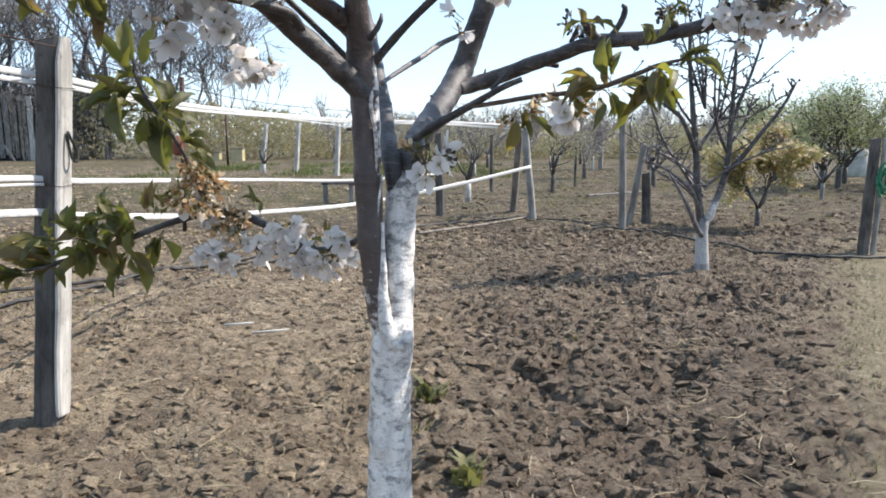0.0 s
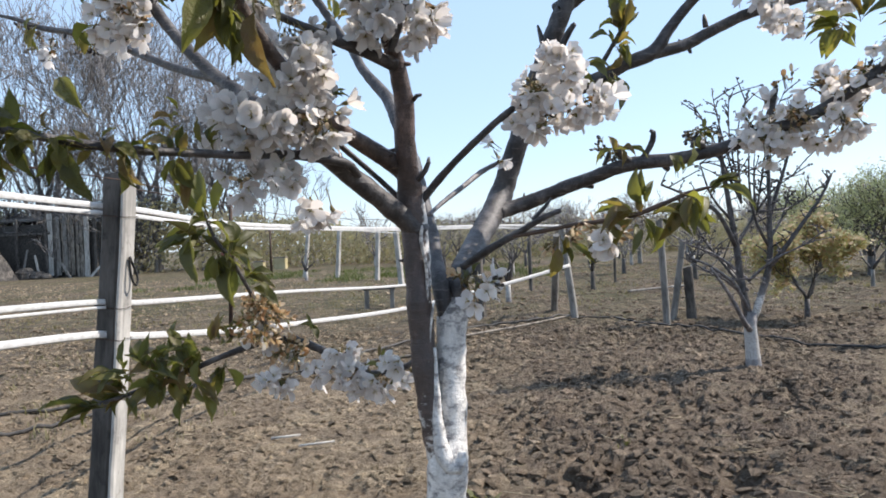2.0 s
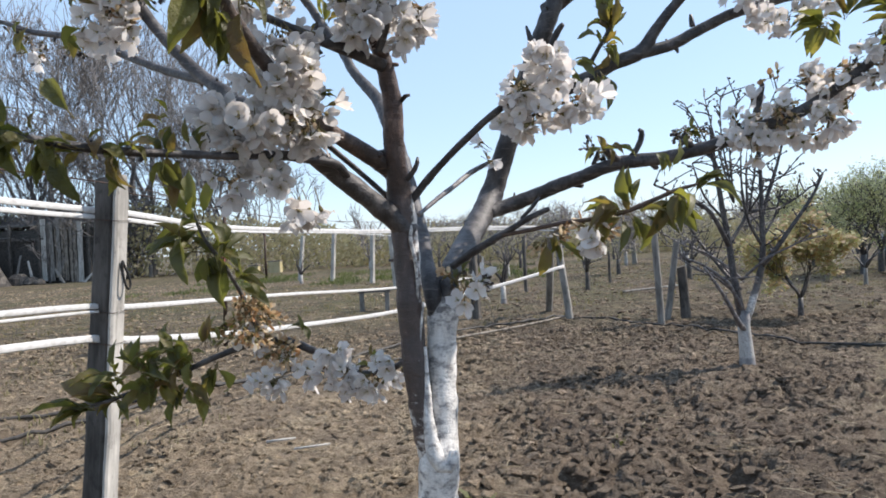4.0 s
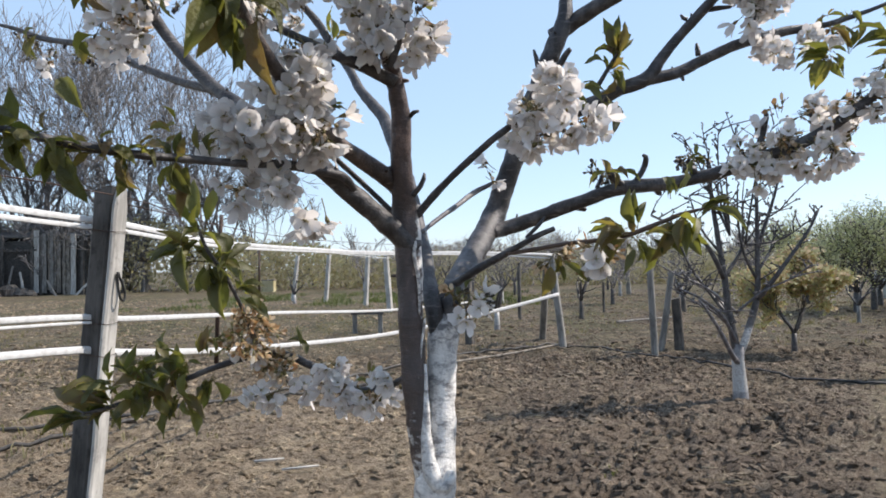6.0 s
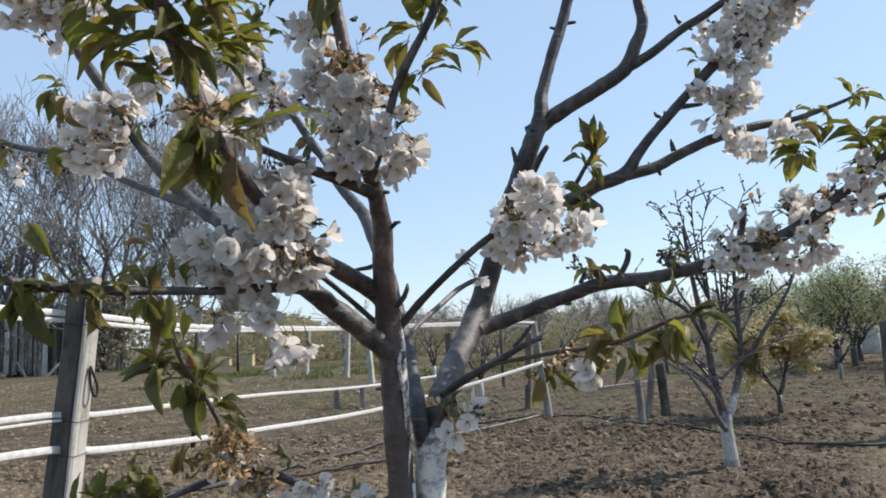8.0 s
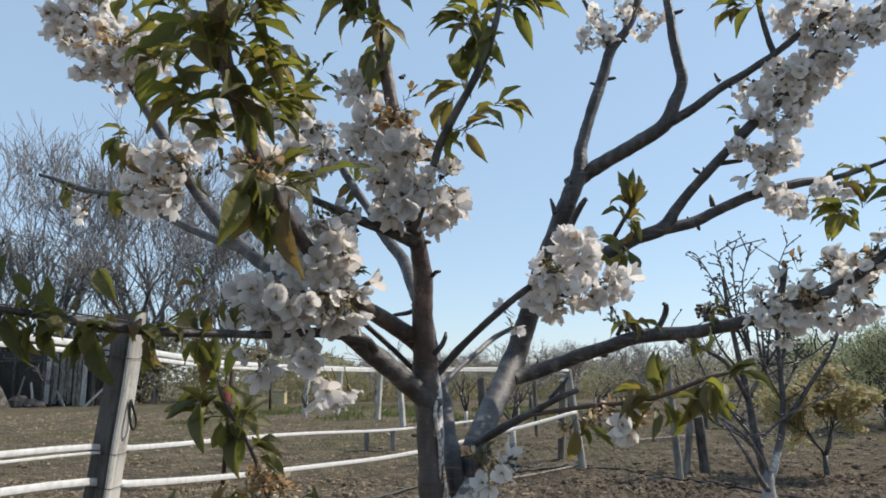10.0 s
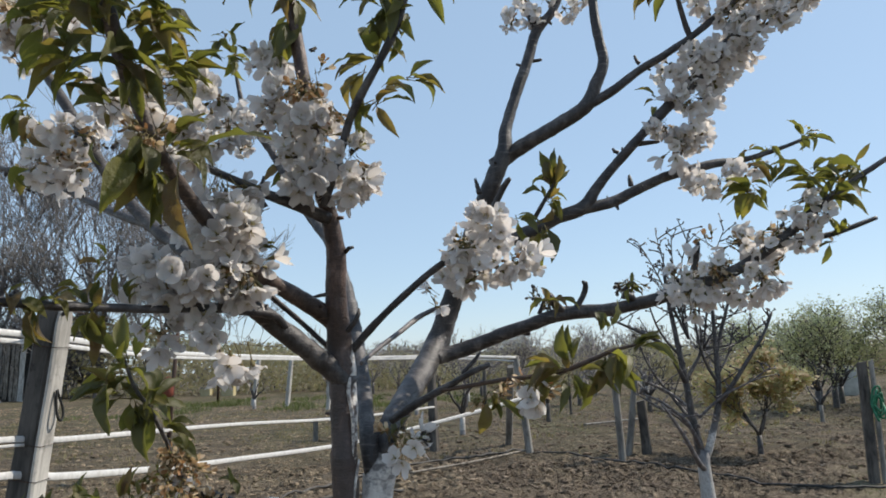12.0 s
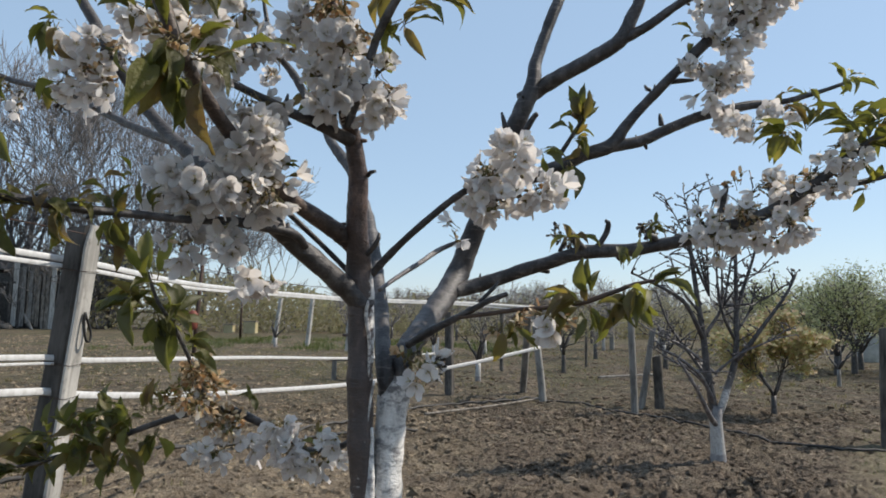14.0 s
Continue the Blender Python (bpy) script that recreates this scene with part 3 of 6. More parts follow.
# row posts: sunlight put into the wood colour
fence_post((-8.09, 30.8, 0), (-7.85, 30.8, 2.05), 0.17, 0.16, pale_wood, "grey wooden post in the row across the field")
fence_post((-6.22, 29.14, 0), (-6.05, 29.1, 2.05), 0.17, 0.16, pale_wood, "grey wooden post in the row across the field")
fence_post((-4.01, 26.0, 0), (-3.9, 26.0, 1.95), 0.16, 0.16, pale_wood, "grey wooden post in the row across the field")
fence_post((-2.6, 22.0, 0), (-2.72, 22.0, 1.8), 0.17, 0.16, pale_wood, "grey wooden post in the row across the field")
fence_post((7.28, 31.3, 0), (7.2, 31.3, 1.9), 0.2, 0.18, weathered_pale, "pale far fence post")
fence_post((3.9, 20.0, 0), (3.9, 20.0, 1.4), 0.07, 0.07, dark_wood, "thin dark stake in the orchard")
fence_post((1.3, 18.0, 0), (1.3, 18.0, 1.5), 0.09, 0.09, dark_wood, "thin dark stake in the orchard")
fence_post((5.2, 8.36, 0), (5.23, 8.36, 1.4), 0.115, 0.12, dark_wood, "dark wooden gate post beside the path")
fence_post((5.29, 8.3, 0), (5.31, 8.3, 1.42), 0.06, 0.05, weathered_pale, "slim pale batten beside the gate post")


def tape(label, pts, r):
    """A white fence tape: a slightly flattened band that sags between its posts."""
    ob = new("fence_tape")
    b = Buf()
    line = [q[:3] for q in spline(pts, 0.25)]
    r0, r1 = r if isinstance(r, tuple) else (r, r)
    b.tube(line, [r0 + (r1 - r0) * i / (len(line) - 1) for i in range(len(line))], 8, 0, 0.0, 0.22)
    part("band", b, white_tape, ob)
    return tagged(ob, label, "fence tape", "white tapes of the fence")


tape("taut white upper fence tape", [(-2.3, -3.0, 1.85), (-2.1, 0.5, 1.805), (-2.02, 2.6, 1.74), (-1.93, 3.32, 1.715), (-1.79, 3.44, 1.693), (-1.859, 5.0, 1.655), (-1.62, 7.0, 1.647), (-1.143, 8.9, 1.644), (0.2, 10.6, 1.648), (1.4, 11.64, 1.61)], (0.0135, 0.02))
tape("taut white upper fence tape lying close under another", [(-2.3, -3.0, 1.8), (-2.1, 0.5, 1.76), (-2.02, 2.6, 1.7), (-1.93, 3.32, 1.679), (-1.79, 3.44, 1.658), (-1.86, 5.0, 1.626), (-1.62, 7.0, 1.625), (-1.143, 8.9, 1.62), (0.2, 10.6, 1.615), (1.36, 11.64, 1.55)], 0.012)
tape("thin white line sagging behind the upper tapes", [(-1.8, 3.48, 1.69), (-2.05, 5.0, 1.685), (-2.2, 8.0, 1.69), (-2.3, 11.0, 1.7), (-2.6, 22.0, 1.74)], 0.008)
tape("white middle fence tape", [(-2.32, -3.0, 1.45), (-2.15, 0.5, 1.34), (-2.0, 2.6, 1.263), (-1.93, 3.31, 1.232), (-1.82, 3.48, 1.208), (-1.823, 6.5, 1.031), (-1.135, 9.5, 0.849), (-0.01, 12.68, 0.77)], (0.0125, 0.018))
tape("thin white tape tied just under the middle tape", [(-2.33, -3.0, 1.41), (-2.16, 0.5, 1.305), (-2.01, 2.6, 1.232), (-1.93, 3.31, 1.204), (-1.9, 3.33, 1.202)], 0.007)
tape("white lower fence tape sagging to the corner post", [(-2.32, -3.0, 1.4), (-2.15, 0.5, 1.25), (-2.0, 2.6, 1.12), (-1.93, 3.31, 1.071), (-1.83, 3.48, 1.035), (-1.897, 5.0, 0.858), (-1.843, 6.5, 0.715), (-1.018, 9.0, 0.576), (0.4, 10.6, 0.745), (1.5, 11.66, 0.935)], (0.0115, 0.03))

def wire_line(pts):
    b = Buf()
    line = [q[:3] for q in spline(pts, 0.6)]
    b.tube(line, [0.0032] * len(line), 5)
    tagged(part("fence_wire", b, rust), "thin dark wire strung from post to rod", "fence wire", "wires of the fence")


wire_line([(-2.35, -2.5, 1.94), (-2.1, 1.5, 1.86), (-1.79, 3.4, 1.835), (-2.7, 6.6, 1.95), (-3.89, 10.5, 2.28), (-4.5, 18, 2.2), (-6.05, 29.1, 2.02)])
wire_line([(-1.8, 3.43, 1.8), (-1.75, 7.0, 1.76), (-0.2, 10.2, 1.72), (1.39, 11.7, 1.6)])
rod = new("steel_rod")
b = Buf()
b.tube([(-4.0, 10.5, -0.1), (-3.95, 10.5, 1.2), (-3.89, 10.5, 2.32)], [0.035, 0.033, 0.03], 8)
part("rod", b, rust, rod)
b = Buf()
b.tube([(-4.0, 10.45, 1.16), (-4.0, 10.45, 1.2), (-3.99, 10.45, 1.42), (-3.98, 10.45, 1.46)], [0.05, 0.085, 0.075, 0.03], 10)
part("insulator", b, red_clay, rod, "red-brown insulator")
tagged(rod, "dark steel fence rod with a red-brown insulator", "fence rod")
rod = new("steel_rod")
b = Buf()
b.tube([(-10.63, 33.9, -0.1), (-10.6, 33.9, 2.6)], [0.06, 0.05], 8)
part("rod", b, rust, rod)
tagged(rod, "thin dark steel rod far across the field", "fence rod")

b = Buf()
for k, (dx, dz) in enumerate(((0, 0), (0.03, -0.03), (0.0, 0.05), (-0.02, -0.06))):
    pts = [(5.28 + dx + 0.05 * math.cos(a), 8.22 + 0.03 * math.sin(a * 2 + k), 0.92 + dz + 0.15 * math.sin(a)) for a in np.linspace(0, 6.283, 14)]
    b.tube(pts, [0.013] * 14, 6)
ob = part("green_net", b, green_plastic)
tagged(ob, "rolled green net hung on the gate post", "net")


def hose(name, label, pts, r, mat):
    b = Buf()
    line = spline([(x, y, 0.0) for x, y in pts], 0.12)
    wig = 0.03 if mat is black_hose else 0.004
    line = [(q[0] + wig * noise.noise(Vector((q[0] * 2, q[1] * 2, 1))), q[1], (ground_height(q[0], q[1]) * 0.7 + r + 0.018) if mat is black_hose else 0.045 + r) for q in line]
    b.tube(line, [r] * len(line), 6)
    return tagged(part(name, b, mat), label, "hose" if mat is black_hose else "pole")


hose("irrigation_hose", "dusty black irrigation hose lying on the soil", [(1.6, 11.6), (2.05, 11.38), (3.0, 9.82), (3.68, 8.68), (4.36, 8.04), (5.21, 7.92), (8, 7.6)], 0.016, black_hose)
hose("irrigation_hose", "dusty black irrigation hose lying on the soil", [(-6, 4.2), (-3.71, 5.57), (-3.12, 6.79), (-1.97, 7.69), (-0.4, 8.6)], 0.019, black_hose)
hose("irrigation_hose", "dusty black irrigation hose lying on the soil", [(-7, 4.6), (-4.09, 6.16), (-2.44, 7.56), (-0.39, 10.68), (0.82, 11.39), (1.5, 12.1)], 0.019, black_hose)
hose("wooden_pole", "pale thin pole lying on the ground at the corner post", [(-0.36, 9.75), (0.59, 10.67), (1.55, 11.85)], 0.02, brown_wood)
hose("wooden_pole", "pale thin stick lying on the soil", [(-1.62, 4.95), (-1.42, 5.02)], 0.009, pale_wood)
hose("wooden_pole", "pale thin stick lying on the soil", [(-1.36, 4.75), (-1.12, 4.84)], 0.008, pale_wood)
hose("wooden_pole", "pale pole lying beyond the fence", [(3.4, 16.0), (5.2, 17.2)], 0.03, grey_wood)

bench = new("garden_bench", None)
b = Buf()
b.box((-0.36, -0.16, 0.42), (0.36, 0.16, 0.47), None, 0.01)
part("seat", b, dark_wood, bench, "", False)
for sx in (-0.28, 0.28):
    b = Buf()
    b.box((sx - 0.05, -0.13, -0.03), (sx + 0.05, 0.13, 0.418), None, 0.01)
    part("leg", b, grey_wood, bench, "", False)
bench.matrix_world = pose(-2.29, 15.0, 0.0, 0, 0, 8)
tagged(bench, "small low wooden bench on bare soil", "bench")

# ---- far sheds and things ----
shed = new("shed")
# black block put where the open shed is only shaded inside
b = Buf()
b.box((-5.2, 0.3, -0.2), (2.3, 3.0, 3.7))
shed_wall = part("wall", b, black_hose, shed, "black block standing for the shaded inside", False)
srnd = random.Random(17)
x = -1.2
while x < 1.5:
    b = Buf()
    edge = x < -0.9 or x > 1.15
    wd = srnd.uniform(0.3, 0.4) if edge else srnd.uniform(0.12, 0.3)
    h, lean = srnd.uniform(4.1, 4.5), srnd.gauss(0, 0.018)
    z0 = srnd.choice((-0.1, -0.1, 0.15, 0.35))
    n = 7
    for i in range(n):
        # ragged, slightly warped old board
        z = z0 + (h - z0) * i / (n - 1)
        e, f = srnd.gauss(0, 0.018), srnd.gauss(0, 0.018)
        b.v.extend([(x + e, -0.03, z), (x + wd + f, -0.03, z), (x + wd + f, 0.03, z), (x + e, 0.03, z)])
    b.f = [(i * 4 + k, i * 4 + (k + 1) % 4, i * 4 + 4 + (k + 1) % 4, i * 4 + 4 + k) for i in range(n - 1) for k in range(4)] + [(3, 2, 1, 0), (24, 25, 26, 27)]
    b.s = [0] * len(b.f)
    ob = part("board", b, pale_wood if edge else srnd.choice((brown_wood, brown_wood, grey_wood, dark_wood)), shed_wall, "", False)
    ob.location = (0, srnd.uniform(0, 0.1), 0)
    x += wd + srnd.choice((0.02, 0.05, 0.05, 0.12))
for x in (-5.0, -3.4, -1.3, 2.2):
    b = Buf()
    b.box((x - 0.09, -0.1, -0.1), (x + 0.09, 0.08, 4.1), None, 0.02)
    part("corner_post", b, dark_wood, shed, "", False)
b = Buf()
b.box((-5.1, -0.05, 3.0), (-1.0, 0.05, 3.14), None, 0.01)
part("rail", b, dark_wood, shed_wall, "", False)
b = Buf()
b.add([(-5.4, 0.2, 3.95), (2.5, 0.2, 3.95), (2.5, 3.4, 4.5), (-5.4, 3.4, 4.5), (-5.4, 0.2, 4.02), (2.5, 0.2, 4.02), (2.5, 3.4, 4.58), (-5.4, 3.4, 4.58)], [(3, 2, 1, 0), (4, 5, 6, 7), (0, 1, 5, 4), (1, 2, 6, 5), (2, 3, 7, 6), (3, 0, 4, 7)])
part("roof", b, roof_sheet, shed, "", False)
shed.location = (-28.4, 45, 0)
tagged(shed, "dark old shed clad with uneven weathered upright boards", "shed")
for px, py, hh, an, mt in ((-29.6, 44.0, 1.6, -18, pale_wood), (-27.3, 43.7, 1.0, -50, grey_wood), (-26.2, 44.2, 1.1, 62, pale_wood), (-31.0, 44.2, 2.0, 8, grey_wood)):
    q = Vector((math.sin(math.radians(an)), 0, 1)) * hh
    post("leaning_plank", (px, py, 0), (px + q.x, py + 0.3, q.z), 0.17, 0.05, mt, "loose weathered plank leaning by the shed", 0, "plank")
for px, py, sx, sz in ((-29.6, 43.8, 0.55, 0.5), (-28.9, 43.6, 0.35, 0.35), (-30.6, 43.9, 0.7, 0.75)):
    b = Buf()
    b.tube([(0, 0, -0.05), (0, 0, 0.1), (0.05, 0, sz * 0.6), (0.02, 0, sz), (0.02, 0, sz + 0.04)], [sx * 0.8, sx, sx * 0.9, sx * 0.5, sx * 0.1], 9, 0, 0.3)
    ob = part("scrap_heap", b, dark_wood, None, "", False)
    ob.location = (px, py, 0)
    tagged(ob, "dark heap of old scrap wood at the shed", "scrap heap")
b = Buf()
hrnd = random.Random(5)
hay = [(0, 0, 3.9)] + [(1.25 * r * math.cos(a) * (1 + 0.12 * hrnd.gauss(0, 1)), r * math.sin(a), 3.9 * (1 - (r / 2.3) ** 1.6) + 0.12 * hrnd.gauss(0, 1) - (0.3 if r > 2.2 else 0)) for r in (0.6, 1.2, 1.8, 2.3) for a in np.linspace(0, 6.283, 19)[:-1]]
b.add(hay, [(0, 1 + k, 1 + (k + 1) % 18) for k in range(18)] + [(1 + 18 * r + k, 19 + 18 * r + k, 19 + 18 * r + (k + 1) % 18, 1 + 18 * r + (k + 1) % 18) for r in range(3) for k in range(18)])
ob = part("straw_stack", b, dark_wood)
ob.location = (-33.6, 42.6, 0)
tagged(ob, "slumped brown stack of old straw beside the shed", "straw stack")
tank = new("water_tank")
b = Buf()
b.tube([(0, 0, -0.05), (0, 0, 0.05), (0, 0, 0.9), (0, 0, 1.0), (0, 0, 1.02)], [0.42, 0.45, 0.45, 0.4, 0.2], 16)
tank_body = part("body", b, pale_paint, tank)
b = Buf()
b.tube([(0, 0, 1.0), (0, 0, 1.07), (0, 0, 1.08)], [0.16, 0.16, 0.08], 12)
part("lid", b, pale_paint, tank_body)
tank.location = (15.1, 25, 0)
tagged(tank, "pale upright water tank behind the orchard", "water tank")
def crate(x, w, h, d):
    """A box of upright boards with a lid, standing on the ground."""
    ob = new("crate")
    b = Buf()
    b.box((-w / 2, -d / 2, -0.05), (w / 2, d / 2, h), None, 0.03)
    body = part("body", b, yellow_paint, ob, "", False)
    b = Buf()
    b.box((-w / 2 - 0.04, -d / 2 - 0.04, h + 0.004), (w / 2 + 0.04, d / 2 + 0.04, h + 0.07), None, 0.03)
    part("lid", b, brown_wood, body, "flat weathered lid", False)
    for k in (0.28, 0.68):
        b = Buf()
        b.box((-w / 2 + 0.02, -d / 2 - 0.03, h * k), (w / 2 - 0.02, -d / 2 - 0.003, h * k + 0.06), None, 0.006)
        part("batten", b, yellow_paint, body, "", False)
    ob.location = (x, 44.2, 0)
    tagged(ob, "faded yellow wooden crate standing at the field edge", "crate")


crate(-13.2, 0.8, 0.72, 0.6)
crate(-14.6, 0.62, 0.5, 0.5)


# ---- bare and leafy trees behind ----
def grow(buf, p, d, length, r, depth, rnd, spread=0.55, kids=3, sides=4, tips=None, lift=0.12, bend=0.22, thin=0.0):
    """Branches that split and thin out, with bends."""
    pts, rad = [p.copy()], [r]
    n = 3
    for i in range(n):
        d = (d + Vector((rnd.gauss(0, bend), rnd.gauss(0, bend), rnd.gauss(0, bend) + lift))).normalized()
        p = p + d * (length / n)
        pts.append(p.copy())
        rad.append(max(r * (1 - 0.42 * (i + 1) / n), thin))
    buf.tube(pts, rad, sides if depth > 1 else 3)
    if depth == 0:
        if tips is not None:
            tips.append((p.copy(), d.copy()))
        return
    for k in range(kids):
        at = pts[-1] if k < 2 else pts[rnd.randint(1, n - 1)]
        nd = (d + Vector((rnd.gauss(0, spread), rnd.gauss(0, spread), rnd.gauss(0, spread * 0.7)))).normalized()
        grow(buf, at, nd, length * rnd.uniform(0.62, 0.86), rad[-1] * rnd.uniform(0.6, 0.85), depth - 1, rnd, spread, kids, sides, tips, lift, bend, thin)


# orchard twigs lightened in colour to stand for distance haze
hazy_orchard = bark_material("hazy_orchard_bark", None, 3.1)


def bare_tree(name, label, x, y, h, r, depth, seed, trunk_mat, mat, kids=3, spread=0.5, leaves=None, leaf_n=0, leaf_size=0.03, lean=0.0, thin=0.0, lift=0.12, fuzz=0.09, bend=0.22):
    rnd = random.Random(seed)
    ob = new(name)
    ob.location = (x, y, 0)
    tb, cb2, tips = Buf(), Buf(), []
    th = h * 0.2
    tb.tube([(0, 0, -0.1), (0, 0, 0.03), (lean * 0.5, 0, th * 0.5), (lean, 0, th)], [r * 1.3, r * 1.15, r, r * 0.9], 10, 0, 0.06)
    for k in range(4):
        a = k * 1.57 + rnd.random()
        grow(cb2, Vector((lean, 0, th * 0.96)), Vector((math.cos(a) * 0.55, math.sin(a) * 0.55, 1)).normalized(), h * 0.27, r * 0.62, depth, rnd, spread, kids, 5, tips, lift, bend, thin)
    part("trunk", tb, trunk_mat, ob)
    part("crown", cb2, mat, ob)
    if leaves is not None:
        lb = Buf()
        for _ in range(leaf_n):
            p, d = rnd.choice(tips)
            q = p + Vector((rnd.gauss(0, fuzz), rnd.gauss(0, fuzz), rnd.gauss(-0.3 * fuzz, fuzz))) * (h / 2.2)
            a = Vector((rnd.gauss(0, 1), rnd.gauss(0, 1), rnd.gauss(0, 0.6))).normalized() * leaf_size * rnd.uniform(0.6, 1.4)
            c = a.orthogonal() * 0.45
            lb.add([tuple(q - a), tuple(q + c), tuple(q + a), tuple(q - c)], [(0, 1, 2, 3)])
        part("foliage", lb, leaves, ob, "", False)["kind"] = "stuff"
    return tagged(ob, label, "tree")


# the pruned fruit tree next to the path
second = new("fruit_tree")
second.location = (2.75, 7.19, 0)
b = Buf()
b.tube([(0.01, 0, -0.1), (0.01, 0, 0.03), (0, 0, 0.2), (-0.01, 0, 0.42), (0, 0, 0.58)], [0.092, 0.078, 0.067, 0.062, 0.064], 14, 0, 0.08)
part("trunk", b, limewash_far, second, "whitewashed trunk")
rnd2 = random.Random(21)
def second_limb(pts, lim, pale, mat=None):
    """One limb of the pruned tree with its short knobby twigs."""
    b = Buf()
    line = spline(pts, 0.08)
    n = len(line)
    b.tube([q[:3] for q in line], [1.15 * lim * (1 - 0.68 * i / n) for i in range(n)], 8, 0, 0.12)
    for i in range(3, n):
        for _ in range(rnd2.choice((0, 1, 2)) if pale else 1 if rnd2.random() < 0.7 else 2):
            d = Vector((rnd2.gauss(0, 0.8), rnd2.gauss(0, 0.8), rnd2.uniform(-0.1, 1.1))).normalized()
            L = rnd2.uniform(0.04, 0.13) if rnd2.random() < 0.72 else rnd2.uniform(0.15, 0.4)
            p = Vector(line[i][:3])
            tw = [p, p + d * L * 0.5 + Vector((0, 0, 0.02)), p + d * L + Vector((rnd2.gauss(0, .03), rnd2.gauss(0, .03), 0.03))]
            b.tube(tw, [0.008, 0.0065, 0.005], 4)
            for q in tw[1:]:
                for _ in range(2):
                    m = Matrix.Translation(q + Vector((rnd2.gauss(0, .008), rnd2.gauss(0, .008), rnd2.gauss(0, .008)))) @ Matrix.Scale(rnd2.uniform(0.006, 0.013), 4)
                    b.add([tuple(m @ Vector(v)) for v in ico_v], ico_f)
    # pale limbs take the bark toned up for sunlight
    part("limb", b, mat or (bark_lit if pale else bark_far), second)


second_limb([(-0.02, 0, 0.5), (-0.05, 0.0, 0.68), (-0.09, 0.02, 1.0), (-0.11, 0.03, 1.27), (-0.16, 0.05, 1.7), (-0.2, 0.08, 2.1), (-0.22, 0.1, 2.5)], 0.04, 0)
second_limb([(0.03, 0, 0.52), (0.08, -0.02, 0.68), (0.19, -0.03, 1.06), (0.21, -0.03, 1.5), (0.22, -0.02, 1.9), (0.23, 0, 2.35)], 0.036, 0, limewash_limb)
second_limb([(-0.11, 0.03, 1.25), (-0.22, -0.04, 1.45), (-0.36, -0.08, 1.66), (-0.62, -0.12, 1.8), (-0.9, -0.14, 1.93)], 0.024, 0)
second_limb([(-0.11, 0.03, 1.28), (0.0, 0.1, 1.4), (0.14, 0.18, 1.6), (0.17, 0.22, 2.0)], 0.02, 0)
second_limb([(0.18, -0.03, 1.03), (0.3, -0.1, 1.2), (0.47, -0.14, 1.45), (0.66, -0.16, 1.72), (0.78, -0.16, 1.95)], 0.025, 0)
second_limb([(0.21, -0.03, 1.55), (0.32, 0.02, 1.82), (0.43, 0.05, 2.1), (0.53, 0.06, 2.45)], 0.022, 0)
second_limb([(-0.03, -0.02, 0.6), (-0.18, -0.12, 0.86), (-0.32, -0.18, 0.98), (-0.47, -0.2, 1.09), (-0.68, -0.22, 1.18)], 0.022, 1)
second_limb([(-0.03, -0.04, 0.4), (-0.11, -0.14, 0.47), (-0.25, -0.24, 0.7), (-0.36, -0.28, 0.88), (-0.49, -0.3, 1.07)], 0.026, 1)
second_limb([(-0.07, 0.02, 0.85), (-0.2, 0.2, 1.1), (-0.38, 0.3, 1.4), (-0.5, 0.35, 1.75)], 0.02, 0)
second_limb([(0.2, -0.03, 1.25), (0.05, -0.1, 1.5), (-0.02, -0.14, 1.85), (-0.02, -0.15, 2.2)], 0.016, 0)
second_limb([(0.22, -0.02, 1.35), (0.4, 0.1, 1.55), (0.5, 0.15, 1.85)], 0.014, 0)
second_limb([(-0.15, 0.05, 1.55), (-0.32, 0.1, 1.8), (-0.42, 0.12, 2.15)], 0.014, 0)
second_limb([(-0.053, 0.0, 1.706), (-0.339, -0.045, 2.392), (-0.538, -0.09, 2.742)], 0.011, 0)
second_limb([(-0.053, 0.0, 1.706), (-0.207, 0.055, 2.43), (-0.268, 0.11, 2.854)], 0.011, 0)
second_limb([(-0.053, 0.0, 1.706), (-0.173, -0.07, 2.382), (-0.193, -0.14, 2.789)], 0.011, 0)
second_limb([(-0.053, 0.0, 1.706), (-0.045, 0.055, 2.454), (0.102, 0.11, 2.813)], 0.011, 0)
second_limb([(-0.053, 0.0, 1.706), (-0.231, 0.105, 2.195), (-0.355, 0.21, 2.427)], 0.011, 0)
second_limb([(0.091, -0.02, 1.613), (0.259, 0.005, 2.434), (0.438, 0.01, 2.865)], 0.011, 0)
second_limb([(0.091, -0.02, 1.613), (0.239, -0.095, 1.835), (0.534, -0.19, 2.047)], 0.011, 0)
second_limb([(0.091, -0.02, 1.613), (0.487, 0.055, 1.658), (0.892, 0.11, 1.911)], 0.011, 0)
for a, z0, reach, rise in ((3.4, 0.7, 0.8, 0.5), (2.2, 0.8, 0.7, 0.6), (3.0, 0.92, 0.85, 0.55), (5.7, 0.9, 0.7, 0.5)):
    # low side shoots in the paler bark, sunlight painted into its tone
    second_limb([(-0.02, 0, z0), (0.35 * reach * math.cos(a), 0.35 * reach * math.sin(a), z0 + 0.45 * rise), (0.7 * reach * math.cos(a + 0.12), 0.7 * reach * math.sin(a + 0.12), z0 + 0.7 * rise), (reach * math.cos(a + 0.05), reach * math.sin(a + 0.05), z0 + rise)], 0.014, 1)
tagged(second, "bare pruned fruit tree with a whitewashed trunk", "tree")

